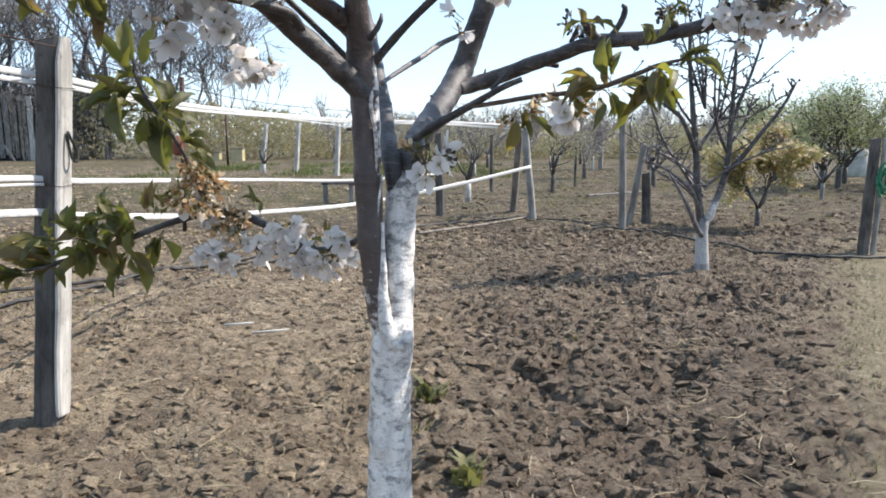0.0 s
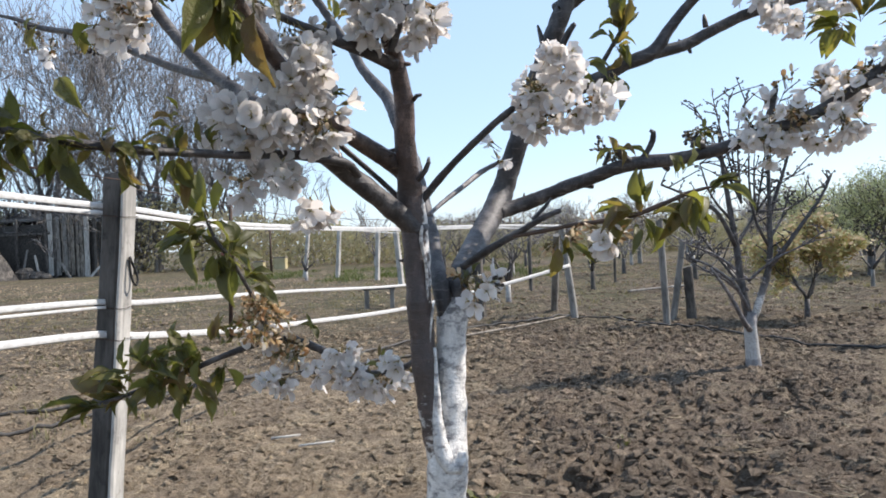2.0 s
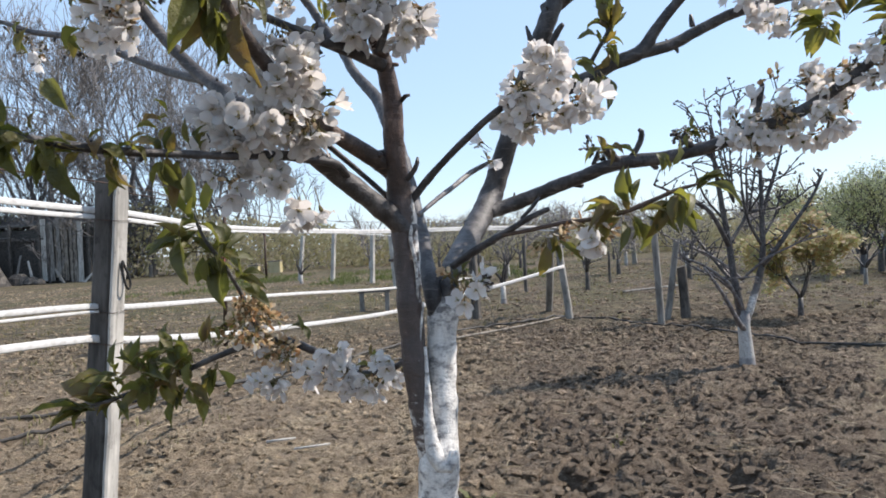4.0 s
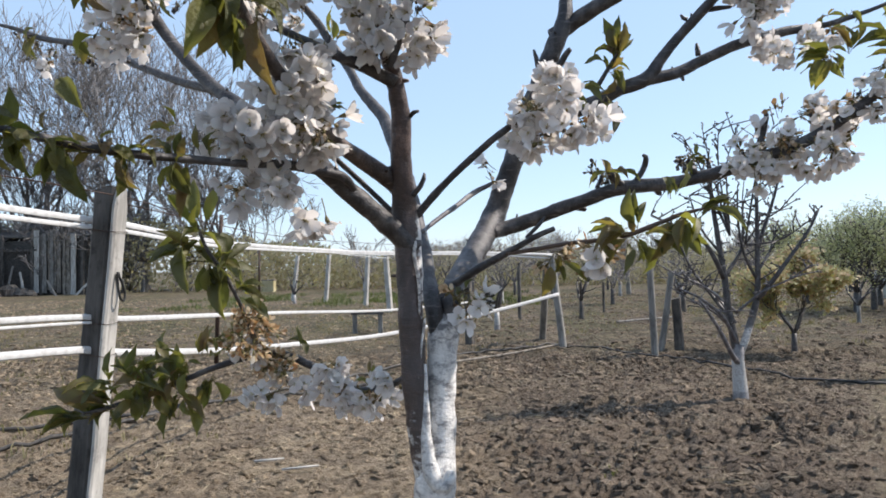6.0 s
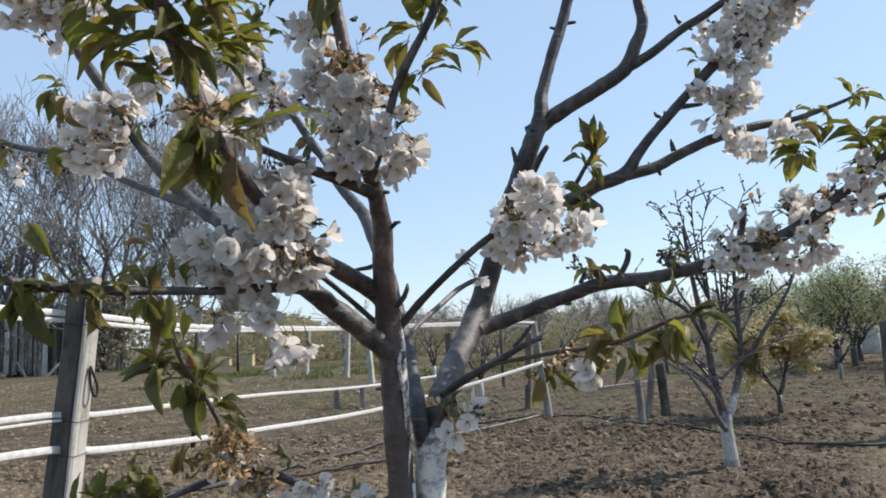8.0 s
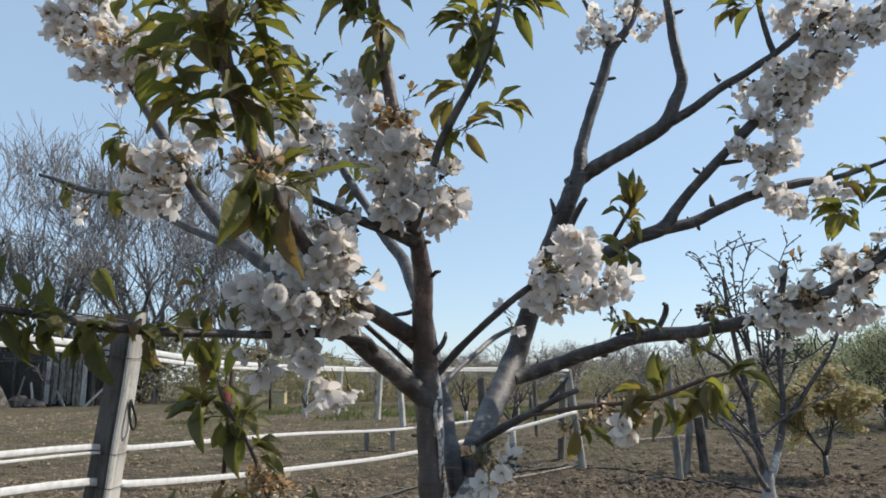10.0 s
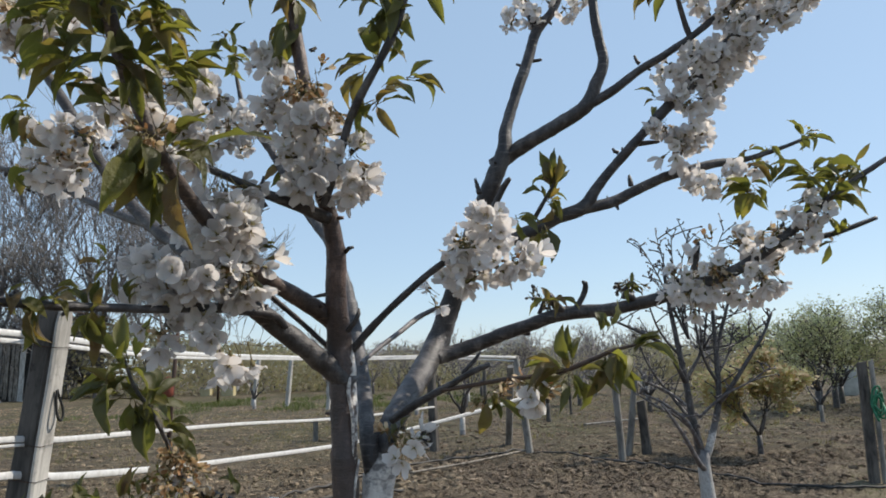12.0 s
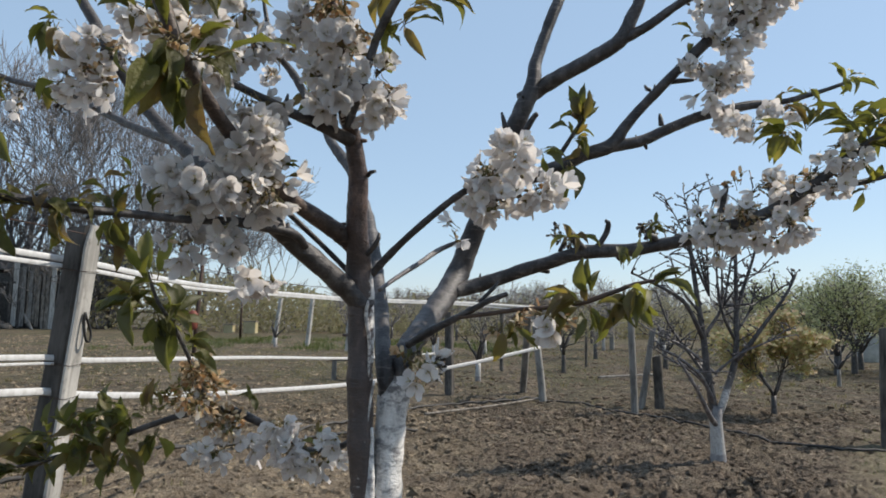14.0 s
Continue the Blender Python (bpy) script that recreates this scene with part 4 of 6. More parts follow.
bare_tree("fruit_tree", "small fruit tree with yellow-green young leaves", 4.92, 10.6, 1.62, 0.04, 4, 31, bark_far, bark_far, 3, 0.4, leaf_yellow, 11000, 0.034, fuzz=0.075, thin=0.005)
bare_tree("fruit_tree", "small bare fruit tree with a whitewashed foot", 0.59, 15.4, 2.1, 0.06, 3, 32, limewash_far, bark_far, 3, 0.5, leaf_hedge_haze, 500, 0.02)
bare_tree("fruit_tree", "small bare fruit tree in the orchard row", 2.94, 18.1, 2.3, 0.06, 3, 33, dark_wood, bark_far, 3, 0.5, leaf_hedge_haze, 900, 0.025)
bare_tree("fruit_tree", "small bare fruit tree in the orchard row", -0.6, 22.0, 2.4, 0.06, 3, 34, limewash_far, bark_far, 3, 0.5, leaf_hedge_haze, 700, 0.025)
bare_tree("fruit_tree", "thin young tree with a whitewashed foot by the field posts", -7.3, 28.0, 1.9, 0.07, 2, 61, limewash_far, bark_far, 2, 0.4)
bare_tree("fruit_tree", "small bare fruit tree in the orchard row", 6.2, 20.0, 2.4, 0.07, 3, 35, dark_wood, bark_far, 3, 0.5, leaf_hedge_haze, 1200, 0.025)
bare_tree("fruit_tree", "small bare fruit tree in the orchard row", 8.0, 26.0, 2.6, 0.07, 3, 36, limewash_far, bark_far, 3, 0.5, leaf_hedge_haze, 1200, 0.03)
ORCHARD = ((1.2, 25.5, 2.9), (3.4, 28.0, 3.0), (5.0, 24.0, 2.7), (6.6, 30.0, 3.2), (9.4, 31.0, 3.3), (2.2, 33.0, 3.2), (4.6, 36.0, 3.5), (7.6, 37.5, 3.6), (0.2, 38.0, 3.4), (11.0, 36.5, 3.6), (-1.8, 34.0, 3.0), (-3.6, 40.0, 3.3), (10.2, 24.5, 2.7), (13.6, 33.0, 3.4), (16.5, 30.0, 3.3), (-6.4, 41.0, 3.2), (18.0, 24.5, 3.2), (20.5, 28.0, 3.6))
for i, (x, y, h) in enumerate(ORCHARD):
    bare_tree("orchard_tree", "bare grey-brown orchard tree with dense fine twigs", x, y, h, 0.07, 4, 80 + i, limewash_far if i % 3 == 0 else bark_far, hazy_orchard, 3, 0.62, leaf_hedge_haze, 700, 0.03, thin=0.011)["group"] = "orchard trees"
bare_tree("fruit_tree", "slender fruit tree with sparse leaves", 8.6, 15.4, 2.0, 0.04, 3, 37, grey_wood, bark_far, 2, 0.5, leaf_olive_haze, 200, 0.025)
for i, (x, y, h, leaf_n) in enumerate(((10.3, 18.5, 2.7, 6500), (11.4, 19.6, 3.3, 8500), (13.0, 18.6, 3.5, 8500), (13.4, 16.0, 3.1, 8500), (15.2, 20.5, 3.8, 8000), (12.4, 21.0, 2.6, 7000), (11.0, 22.5, 2.9, 7000))):
    bare_tree("leafy_tree", "loose ragged tree with fresh olive-green leaves on upright shoots", x, y, h, 0.08, 4, 138 + i, bark_far, bark_far, 3, 0.6, leaf_olive_haze, int(leaf_n * 0.7), 0.036, fuzz=0.085, thin=0.008, lift=0.1)
for i, (x, y, h) in enumerate(((-35, 52, 19), (-32, 50, 18.5), (-29.2, 55, 19.5), (-26.5, 52, 18), (-24.2, 50, 17), (-21.6, 54, 15.5), (-38, 50, 19), (-19.2, 52, 12.5), (-17, 53, 9.5), (-14.8, 52, 7), (-33, 48, 11), (-28, 48.5, 10), (-23.5, 48, 9.5), (-20, 48, 8), (-37, 48, 12))):
    bare_tree("bare_tree", "tall bare tree with fine grey twigs", x, y, h * 1.12, h * 0.014, 5, 50 + i, far_twigs, far_twigs, 3 if i % 3 else 2, 0.42, thin=0.02, lift=0.1, bend=0.11)

rnd3 = random.Random(9)
wb = Buf()
for i in range(120):
    x, y = rnd3.uniform(-60, 75), rnd3.uniform(50, 66)
    h = rnd3.uniform(1.8, 3.8) * (1.25 if x < -8 or x > 14 else 0.95)
    for k in range(3):
        a = rnd3.random() * 6.3
        grow(wb, Vector((x + math.cos(a) * 0.2, y, -0.1)), Vector((math.cos(a) * 0.4, math.sin(a) * 0.4, 1)).normalized(), h * 0.42, 0.045, 3, rnd3, 0.5, 3, 3, thin=0.022)
for i in range(56):
    x, y = rnd3.uniform(-46, -23), rnd3.uniform(46.5, 50)
    h = rnd3.uniform(4.0, 8.5) * (1 if x < -20 else 0.65)
    for k in range(4):
        a = rnd3.random() * 6.3
        grow(wb, Vector((x + math.cos(a) * 0.3, y, -0.1)), Vector((math.cos(a) * 0.45, math.sin(a) * 0.45, 1)).normalized(), h * 0.38, 0.06, 3, rnd3, 0.55, 3, 3, thin=0.024)
tagged(part("far_woods", wb, far_twigs), "belt of bare scrub and orchard trees along the horizon", "woods", "", "stuff")
hb = Buf()
for i in range(95000):
    x = rnd3.uniform(-62, 85)
    y = rnd3.uniform(45, 54)
    left = min(1, max(0, (-9 - x) / 7))
    top = 2.35 + 1.5 * left + 1.4 * min(1, max(0, (-17 - x) / 6)) + 0.7 * noise.noise(Vector((x * 0.21, y * 0.1, 2))) + 0.6 * noise.noise(Vector((x * 0.9, y * 0.5, 5)))
    if (-34 < x < -25.5 and y < 50) or (x < -15 and rnd3.random() < 0.2):
        continue
    z = max(0.05, top * rnd3.random() ** 0.75)
    s = rnd3.uniform(0.06, 0.19)
    a = Vector((rnd3.gauss(0, 1), rnd3.gauss(0, 1), rnd3.gauss(0, 1))).normalized() * s
    c = a.orthogonal() * 0.5
    q = Vector((x, y, z))
    hb.add([tuple(q - a), tuple(q + c), tuple(q + a), tuple(q - c)], [(0, 1, 2, 3)])
tagged(part("far_scrub", hb, leaf_hedge_haze, None, "", False), "dense olive-brown scrub hedge along the far field edge", "scrub", "", "stuff")

# ---- the cherry tree ----
cherry = new("cherry_tree")
cherry.location = (0, 0, 0)
tagged(cherry, "young cherry tree in white blossom with a whitewashed trunk", "tree")


def branch(name, mat, pts, label=""):
    b = Buf()
    thick = max(p[3] for p in pts)
    line = spline(pts, 0.012 if thick > 0.012 else 0.008)
    n = len(line)
    wob = 0.05 * thick
    pos = []
    for q in line:
        p = Vector(q[:3])
        pos.append(p + Vector((noise.noise(p * 22), noise.noise(p * 22 + Vector((5, 0, 0))), 0)) * wob)
    rad = [max(q[3], 0.0012) * (1 + 0.07 * noise.noise(Vector(q[:3]) * 45) + 0.05 * noise.noise(Vector(q[:3]) * 16)) for q in line]
    if name == "stub":
        rad[-1] *= 0.7
    b.tube(pos, rad, 18 if thick > 0.03 else 14 if thick > 0.012 else 8, 0, 0.09)
    if thick > 0.008 and name in ("limb", "branch", "leader"):
        # small spurs left by old fruiting wood
        r = random.Random(int(abs(pts[0][0] * 9973 + pts[-1][2] * 7919)))
        for i in range(6, n - 2, 7):
            if r.random() < 0.55:
                d = Vector((r.gauss(0, 1), r.gauss(0, 1), r.gauss(0.3, 0.8))).normalized()
                L = rad[i] + r.uniform(0.003, 0.012)
                w = r.uniform(0.0022, 0.0042)
                b.tube([pos[i], pos[i] + d * L * 0.8, pos[i] + d * L], [w * 1.4, w, w * 0.7], 6)
    m = mat
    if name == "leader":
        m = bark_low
    return part(name, b, m, cherry, label)


def petal_buf(buf, ang, cup, length, width, rnd, slot=0):
    ca, sa = math.cos(ang), math.sin(ang)
    vs = []
    for i, (u, w) in enumerate(((0.08, 0.12), (0.38, 0.72), (0.72, 1.0), (0.97, 0.55))):
        for k in (-1, 0, 1):
            x = u * length + (0.0 if k else 0.05 * length * (1 if i == 3 else 0))
            y = k * w * width / 2
            z = cup * length * (u ** 1.6) + 0.1 * length * abs(k) * w + rnd.gauss(0, 0.1) * length
            vs.append((x * ca - y * sa, x * sa + y * ca, z))
    fs = [(r * 3 + k, r * 3 + k + 1, r * 3 + k + 4, r * 3 + k + 3) for r in range(3) for k in range(2)]
    buf.add(vs, fs, slot)


def flower_buf(seed, state):
    """A five-petalled cherry flower, one unit across, on its stalk; state: w open, d withered, k dark and dry."""
    rnd = random.Random(seed)
    b = Buf()
    cup = {"w": rnd.uniform(0.25, 1.25), "d": rnd.uniform(0.9, 1.8), "k": 1.2}[state]
    size = {"w": 0.5, "d": 0.3, "k": 0.3}[state]
    n = 5 if state == "w" else rnd.randint(2, 4)
    for k in range(n):
        petal_buf(b, 2 * math.pi * k / n + rnd.gauss(0, 0.13), cup + rnd.gauss(0, 0.2), size * rnd.uniform(0.9, 1.08), size * rnd.uniform(0.86, 1.16), rnd)
    for k in range(5 if state == "w" else 4):
        a = rnd.random() * 6.3
        s = rnd.uniform(0.12, 0.24)
        b.tube([(0, 0, 0.0), (math.cos(a) * s * 0.7, math.sin(a) * s * 0.7, 0.2)], [0.012, 0.02], 3, 1)
    b.tube([(0, 0, 0.02), (0, 0, -0.08), (0, 0, -0.2), (0.03, 0, -0.3)], [0.09, 0.1, 0.07, 0.03], 6, 2)
    b.tube([(0.03, 0, -0.3), (0.08, 0.02, -0.65), (0.05, 0.05, -1.0)], [0.024, 0.022, 0.022], 4, 2)
    return b


FLOWERS = {s: [flower_buf(70 + i, s) for i in range(7)] for s in "wdk"}
FLOWER_MESH = {s: [b.mesh("flower", [{"w": petal, "d": withered, "k": bark}[s], stamen, stalk]) for b in FLOWERS[s]] for s in "wdk"}
flower_list, leaf_list = [], []
frnd = random.Random(12)


def blossoms(x, y, z, rx, rz, n, state):
    """Umbels of flowers on short spurs; their stalks fan outward and hang a little."""
    core = Vector((x, y, z))
    size = {"w": 0.036, "d": 0.03, "k": 0.028}[state]
    ex, ez = max(rx - 0.018, 0.006), max(rz - 0.02, 0.005)
    left = int(n * 1.55) if state == "w" else n
    while left > 0:
        d = Vector((frnd.gauss(0, 1), frnd.gauss(-0.2, 1), frnd.gauss(0, 1))).normalized()
        q = frnd.random() ** 0.45
        o = core + Vector((d.x * ex * q, d.y * (ex + ez) * 0.5 * q, d.z * ez * q))
        lean = (d * 0.75 + Vector((frnd.gauss(0, 0.3), frnd.gauss(-0.15, 0.3), frnd.gauss(-0.35, 0.3)))).normalized()
        for _ in range(min(left, frnd.randint(2, 5))):
            left -= 1
            aim = (lean + Vector((frnd.gauss(0, 0.55), frnd.gauss(0, 0.55), frnd.gauss(-0.05, 0.5)))).normalized()
            s = size * frnd.uniform(0.8, 1.12)
            p = o + aim * (s * frnd.uniform(0.55, 0.95))
            face = (aim + Vector((frnd.gauss(0, 0.3), frnd.gauss(-0.1, 0.3), frnd.gauss(-0.1, 0.3)))).normalized()
            m = Matrix.Translation(p) @ face.to_track_quat('Z', 'Y').to_matrix().to_4x4() @ pose(0, 0, 0, 0, 0, frnd.random() * 360) @ Matrix.Scale(s, 4)
            flower_list.append((p.y, state, frnd.randrange(7), m))
        if state == "w":
            # brown bud scales and spent flowers at the foot of the umbel
            m2 = Matrix.Translation(o) @ lean.to_track_quat('Z', 'Y').to_matrix().to_4x4() @ Matrix.Scale(0.022, 4)
            flower_list.append((o.y + 0.3, frnd.choice("dddk"), frnd.randrange(7), m2))


def leaf_buf(seed):
    """A young cherry leaf, one unit long: folded along the midrib, drooping, pointed."""
    rnd = random.Random(seed)
    b = Buf()
    droop, fold, curl = rnd.uniform(0.1, 0.9), rnd.uniform(0.15, 0.8), rnd.gauss(0, 0.4)
    widths = (0.035, 0.16, 0.225, 0.25, 0.235, 0.175, 0.085, 0.008)
    slim = rnd.uniform(0.52, 0.8)
    vs = []
    x = z = 0.0
    ang = 0.25
    y0 = 0.0
    rows = []
    for i, w in enumerate(widths):
        rows.append((x, y0, z))
        for k in (-1, 0, 1):
            wav = 0.03 * math.sin(i * 2.1 + k * 1.3 + seed) + rnd.gauss(0, 0.012)
            vs.append((x, y0 + k * w * slim, z + abs(k) * w * fold + (wav if k else 0)))
        x += math.cos(ang) * 0.135
        z += math.sin(ang) * 0.135
        y0 += curl * 0.02 * i
        ang -= droop * 0.32
    b.add(vs, [(i * 3 + k, i * 3 + k + 1, i * 3 + k + 4, i * 3 + k + 3) for i in range(7) for k in range(2)], 0)
    b.tube([(-0.2, 0, -0.06), (-0.08, 0, -0.015), (0.02, 0, 0.0)], [0.014, 0.012, 0.012], 5, 1)
    return b


LEAVES = [leaf_buf(i) for i in range(14)]
LEAF_MESH = [b.mesh("leaf", [leaf_green, stalk]) for b in LEAVES]
WAY = {"down": (0, -0.15, -1.0), "up": (0, -0.1, 1.0), "left": (-1.0, -0.2, -0.15), "right": (1.0, -0.2, -0.15), "out": (0, -0.35, -0.05)}


def leaf_tuft(x, y, z, n, length, way):
    """Young leaves from one bud."""
    d0 = Vector(WAY[way])
    spread = 0.9 if way == "out" else 0.36 if way == "down" else 0.5
    for _ in range(int(n * 1.45 + 0.5)):
        d = (d0 + Vector((frnd.gauss(0, spread), frnd.gauss(0, spread * 0.7), frnd.gauss(0, spread)))).normalized()
        up = Vector((frnd.gauss(0, 0.5), frnd.gauss(-0.5, 0.5), 1)) if abs(d.z) < 0.75 else Vector((frnd.gauss(0, 0.7), -1, 0.2))
        side = up.cross(d).normalized()
        m3 = Matrix((d, side, d.cross(side))).transposed().to_4x4()
        L = (0.9 if x > 0.4 else 1.04) * length * frnd.uniform(0.5, 1.22)
        p = Vector((x, y, z)) + d * (L * 0.2) + Vector((frnd.gauss(0, 0.006), frnd.gauss(0, 0.008), frnd.gauss(0, 0.006)))
        leaf_list.append((p.y, frnd.randrange(14), Matrix.Translation(p) @ m3 @ Matrix.Scale(L, 4)))


branch('trunk', limewash, [(-0.111, 1.3, -0.08, 0.064), (-0.111, 1.3, 0.12, 0.052), (-0.111, 1.3, 0.4, 0.046), (-0.111, 1.3, 0.741, 0.042), (-0.109, 1.3, 0.879, 0.0399), (-0.105, 1.3, 1.001, 0.0383), (-0.101, 1.3, 1.054, 0.0388), (-0.094, 1.31, 1.094, 0.0317), (-0.09, 1.32, 1.177, 0.0277), (-0.087, 1.33, 1.258, 0.0279), (-0.083, 1.34, 1.314, 0.0303), (-0.076, 1.36, 1.349, 0.0253)], 'whitewashed trunk with grey bark showing through')
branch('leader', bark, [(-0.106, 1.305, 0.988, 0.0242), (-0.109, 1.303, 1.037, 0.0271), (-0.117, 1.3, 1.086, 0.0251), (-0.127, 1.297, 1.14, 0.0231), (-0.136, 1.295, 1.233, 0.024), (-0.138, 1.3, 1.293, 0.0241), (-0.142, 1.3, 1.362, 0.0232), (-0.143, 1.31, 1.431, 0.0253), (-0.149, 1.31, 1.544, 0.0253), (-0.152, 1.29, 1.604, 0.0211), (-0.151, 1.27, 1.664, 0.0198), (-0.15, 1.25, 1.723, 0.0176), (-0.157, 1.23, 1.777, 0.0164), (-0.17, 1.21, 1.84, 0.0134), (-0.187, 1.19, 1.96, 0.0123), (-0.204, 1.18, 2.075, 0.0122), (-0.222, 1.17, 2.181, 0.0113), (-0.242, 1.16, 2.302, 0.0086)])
branch('limb', bark, [(-0.087, 1.335, 1.24, 0.012), (-0.099, 1.34, 1.359, 0.0175), (-0.112, 1.4, 1.415, 0.0165), (-0.124, 1.48, 1.467, 0.0165), (-0.146, 1.58, 1.537, 0.0175), (-0.186, 1.72, 1.68, 0.019), (-0.226, 1.82, 1.782, 0.0178), (-0.262, 1.9, 1.865, 0.0172), (-0.332, 1.97, 1.958, 0.0145), (-0.372, 2.02, 2.033, 0.0135), (-0.432, 2.06, 2.123, 0.0132), (-0.484, 2.1, 2.208, 0.0122), (-0.562, 2.13, 2.311, 0.0102), (-0.59, 2.15, 2.403, 0.0076), (-0.61, 2.15, 2.503, 0.0052)])
branch('branch', bark, [(-0.157, 1.22, 1.774, 0.0125), (-0.213, 1.18, 1.793, 0.0097), (-0.255, 1.15, 1.805, 0.0082), (-0.298, 1.13, 1.823, 0.0069), (-0.353, 1.12, 1.85, 0.0057), (-0.394, 1.1, 1.884, 0.0045), (-0.425, 1.1, 1.934, 0.003)])
branch('branch', bark, [(-0.158, 1.17, 1.784, 0.0064), (-0.131, 1.15, 1.853, 0.0067), (-0.111, 1.14, 1.919, 0.007), (-0.088, 1.12, 1.961, 0.0076), (-0.054, 1.1, 2.012, 0.0067), (-0.025, 1.09, 2.067, 0.0067), (-0.004, 1.08, 2.133, 0.0051), (0.012, 1.07, 2.21, 0.0033)])
branch('limb', bark_warm, [(-0.144, 1.31, 1.574, 0.0187), (-0.173, 1.29, 1.609, 0.0179), (-0.222, 1.24, 1.642, 0.0157), (-0.252, 1.19, 1.662, 0.0141), (-0.274, 1.12, 1.684, 0.0123), (-0.294, 1.02, 1.719, 0.0108), (-0.315, 0.95, 1.761, 0.0096), (-0.327, 0.88, 1.804, 0.0092), (-0.348, 0.86, 1.866, 0.0107), (-0.364, 0.84, 1.928, 0.0104), (-0.374, 0.82, 1.987, 0.0095), (-0.389, 0.81, 2.068, 0.0075)])
branch('limb', bark, [(-0.134, 1.31, 1.481, 0.0214), (-0.168, 1.29, 1.516, 0.0202), (-0.203, 1.25, 1.549, 0.0186), (-0.253, 1.2, 1.596, 0.017), (-0.287, 1.16, 1.629, 0.0156), (-0.315, 1.14, 1.655, 0.0141), (-0.375, 1.18, 1.699, 0.0125), (-0.495, 1.27, 1.786, 0.0122), (-0.559, 1.3, 1.849, 0.0115), (-0.614, 1.33, 1.912, 0.0113), (-0.676, 1.36, 2.0, 0.0116), (-0.744, 1.38, 2.096, 0.0108), (-0.804, 1.4, 2.184, 0.0095), (-0.882, 1.41, 2.298, 0.0075), (-0.948, 1.42, 2.403, 0.0061), (-1.018, 1.43, 2.512, 0.0046)])
branch('branch', bark, [(-0.226, 1.2, 1.583, 0.0057), (-0.24, 1.17, 1.601, 0.008), (-0.275, 1.12, 1.607, 0.0084), (-0.311, 1.06, 1.607, 0.0072), (-0.358, 1.0, 1.601, 0.0058), (-0.415, 0.95, 1.601, 0.0061), (-0.465, 0.9, 1.601, 0.0064), (-0.512, 0.86, 1.606, 0.0061), (-0.553, 0.82, 1.614, 0.0052), (-0.586, 0.78, 1.62, 0.0044), (-0.625, 0.74, 1.628, 0.0035), (-0.66, 0.71, 1.637, 0.0024)])
branch('branch', bark, [(-0.49, 1.27, 1.78, 0.009), (-0.602, 1.38, 1.829, 0.0085), (-0.7, 1.46, 1.877, 0.0085), (-0.811, 1.55, 1.936, 0.0086), (-0.895, 1.6, 1.981, 0.0083), (-0.988, 1.64, 2.008, 0.0075), (-1.086, 1.68, 2.036, 0.0071), (-1.16, 1.7, 2.067, 0.0055), (-1.22, 1.72, 2.088, 0.0039)])
branch('branch', bark, [(-0.129, 1.31, 1.543, 0.008), (-0.096, 1.3, 1.578, 0.007), (-0.054, 1.28, 1.617, 0.0066), (0.009, 1.26, 1.669, 0.0065), (0.061, 1.25, 1.704, 0.0064), (0.112, 1.25, 1.729, 0.0053), (0.155, 1.26, 1.748, 0.0029)])
branch('limb', bark, [(-0.067, 1.34, 1.352, 0.016), (-0.074, 1.37, 1.384, 0.02), (-0.052, 1.46, 1.425, 0.0243), (-0.023, 1.6, 1.471, 0.0267), (0.025, 1.76, 1.555, 0.0294), (0.06, 1.78, 1.639, 0.0268), (0.09, 1.77, 1.724, 0.0254), (0.122, 1.76, 1.823, 0.0247), (0.153, 1.75, 1.895, 0.0246), (0.186, 1.73, 1.975, 0.0231), (0.214, 1.72, 2.043, 0.0207), (0.228, 1.73, 2.122, 0.0156), (0.257, 1.74, 2.211, 0.0145), (0.294, 1.75, 2.311, 0.0146), (0.322, 1.75, 2.393, 0.014), (0.373, 1.75, 2.461, 0.0117), (0.406, 1.75, 2.542, 0.0105), (0.446, 1.75, 2.662, 0.0082)])
branch('branch', bark, [(0.327, 1.75, 2.401, 0.0117), (0.311, 1.75, 2.435, 0.0099), (0.286, 1.75, 2.486, 0.0082), (0.258, 1.75, 2.547, 0.0058)])
branch('branch', bark, [(0.188, 1.73, 2.016, 0.0197), (0.228, 1.73, 2.041, 0.0211), (0.276, 1.7, 2.065, 0.0194), (0.344, 1.67, 2.096, 0.0183), (0.415, 1.64, 2.136, 0.018), (0.442, 1.63, 2.188, 0.0159), (0.463, 1.62, 2.247, 0.0132), (0.451, 1.62, 2.344, 0.0119), (0.444, 1.62, 2.448, 0.0105), (0.431, 1.62, 2.543, 0.0092), (0.427, 1.62, 2.641, 0.0079)])
branch('branch', bark, [(0.41, 1.64, 2.134, 0.0133), (0.477, 1.62, 2.165, 0.0119), (0.544, 1.6, 2.21, 0.0104), (0.588, 1.565, 2.227, 0.0095), (0.666, 1.545, 2.274, 0.0082), (0.75, 1.535, 2.339, 0.0075), (0.832, 1.525, 2.393, 0.0062), (0.918, 1.515, 2.473, 0.0049)])
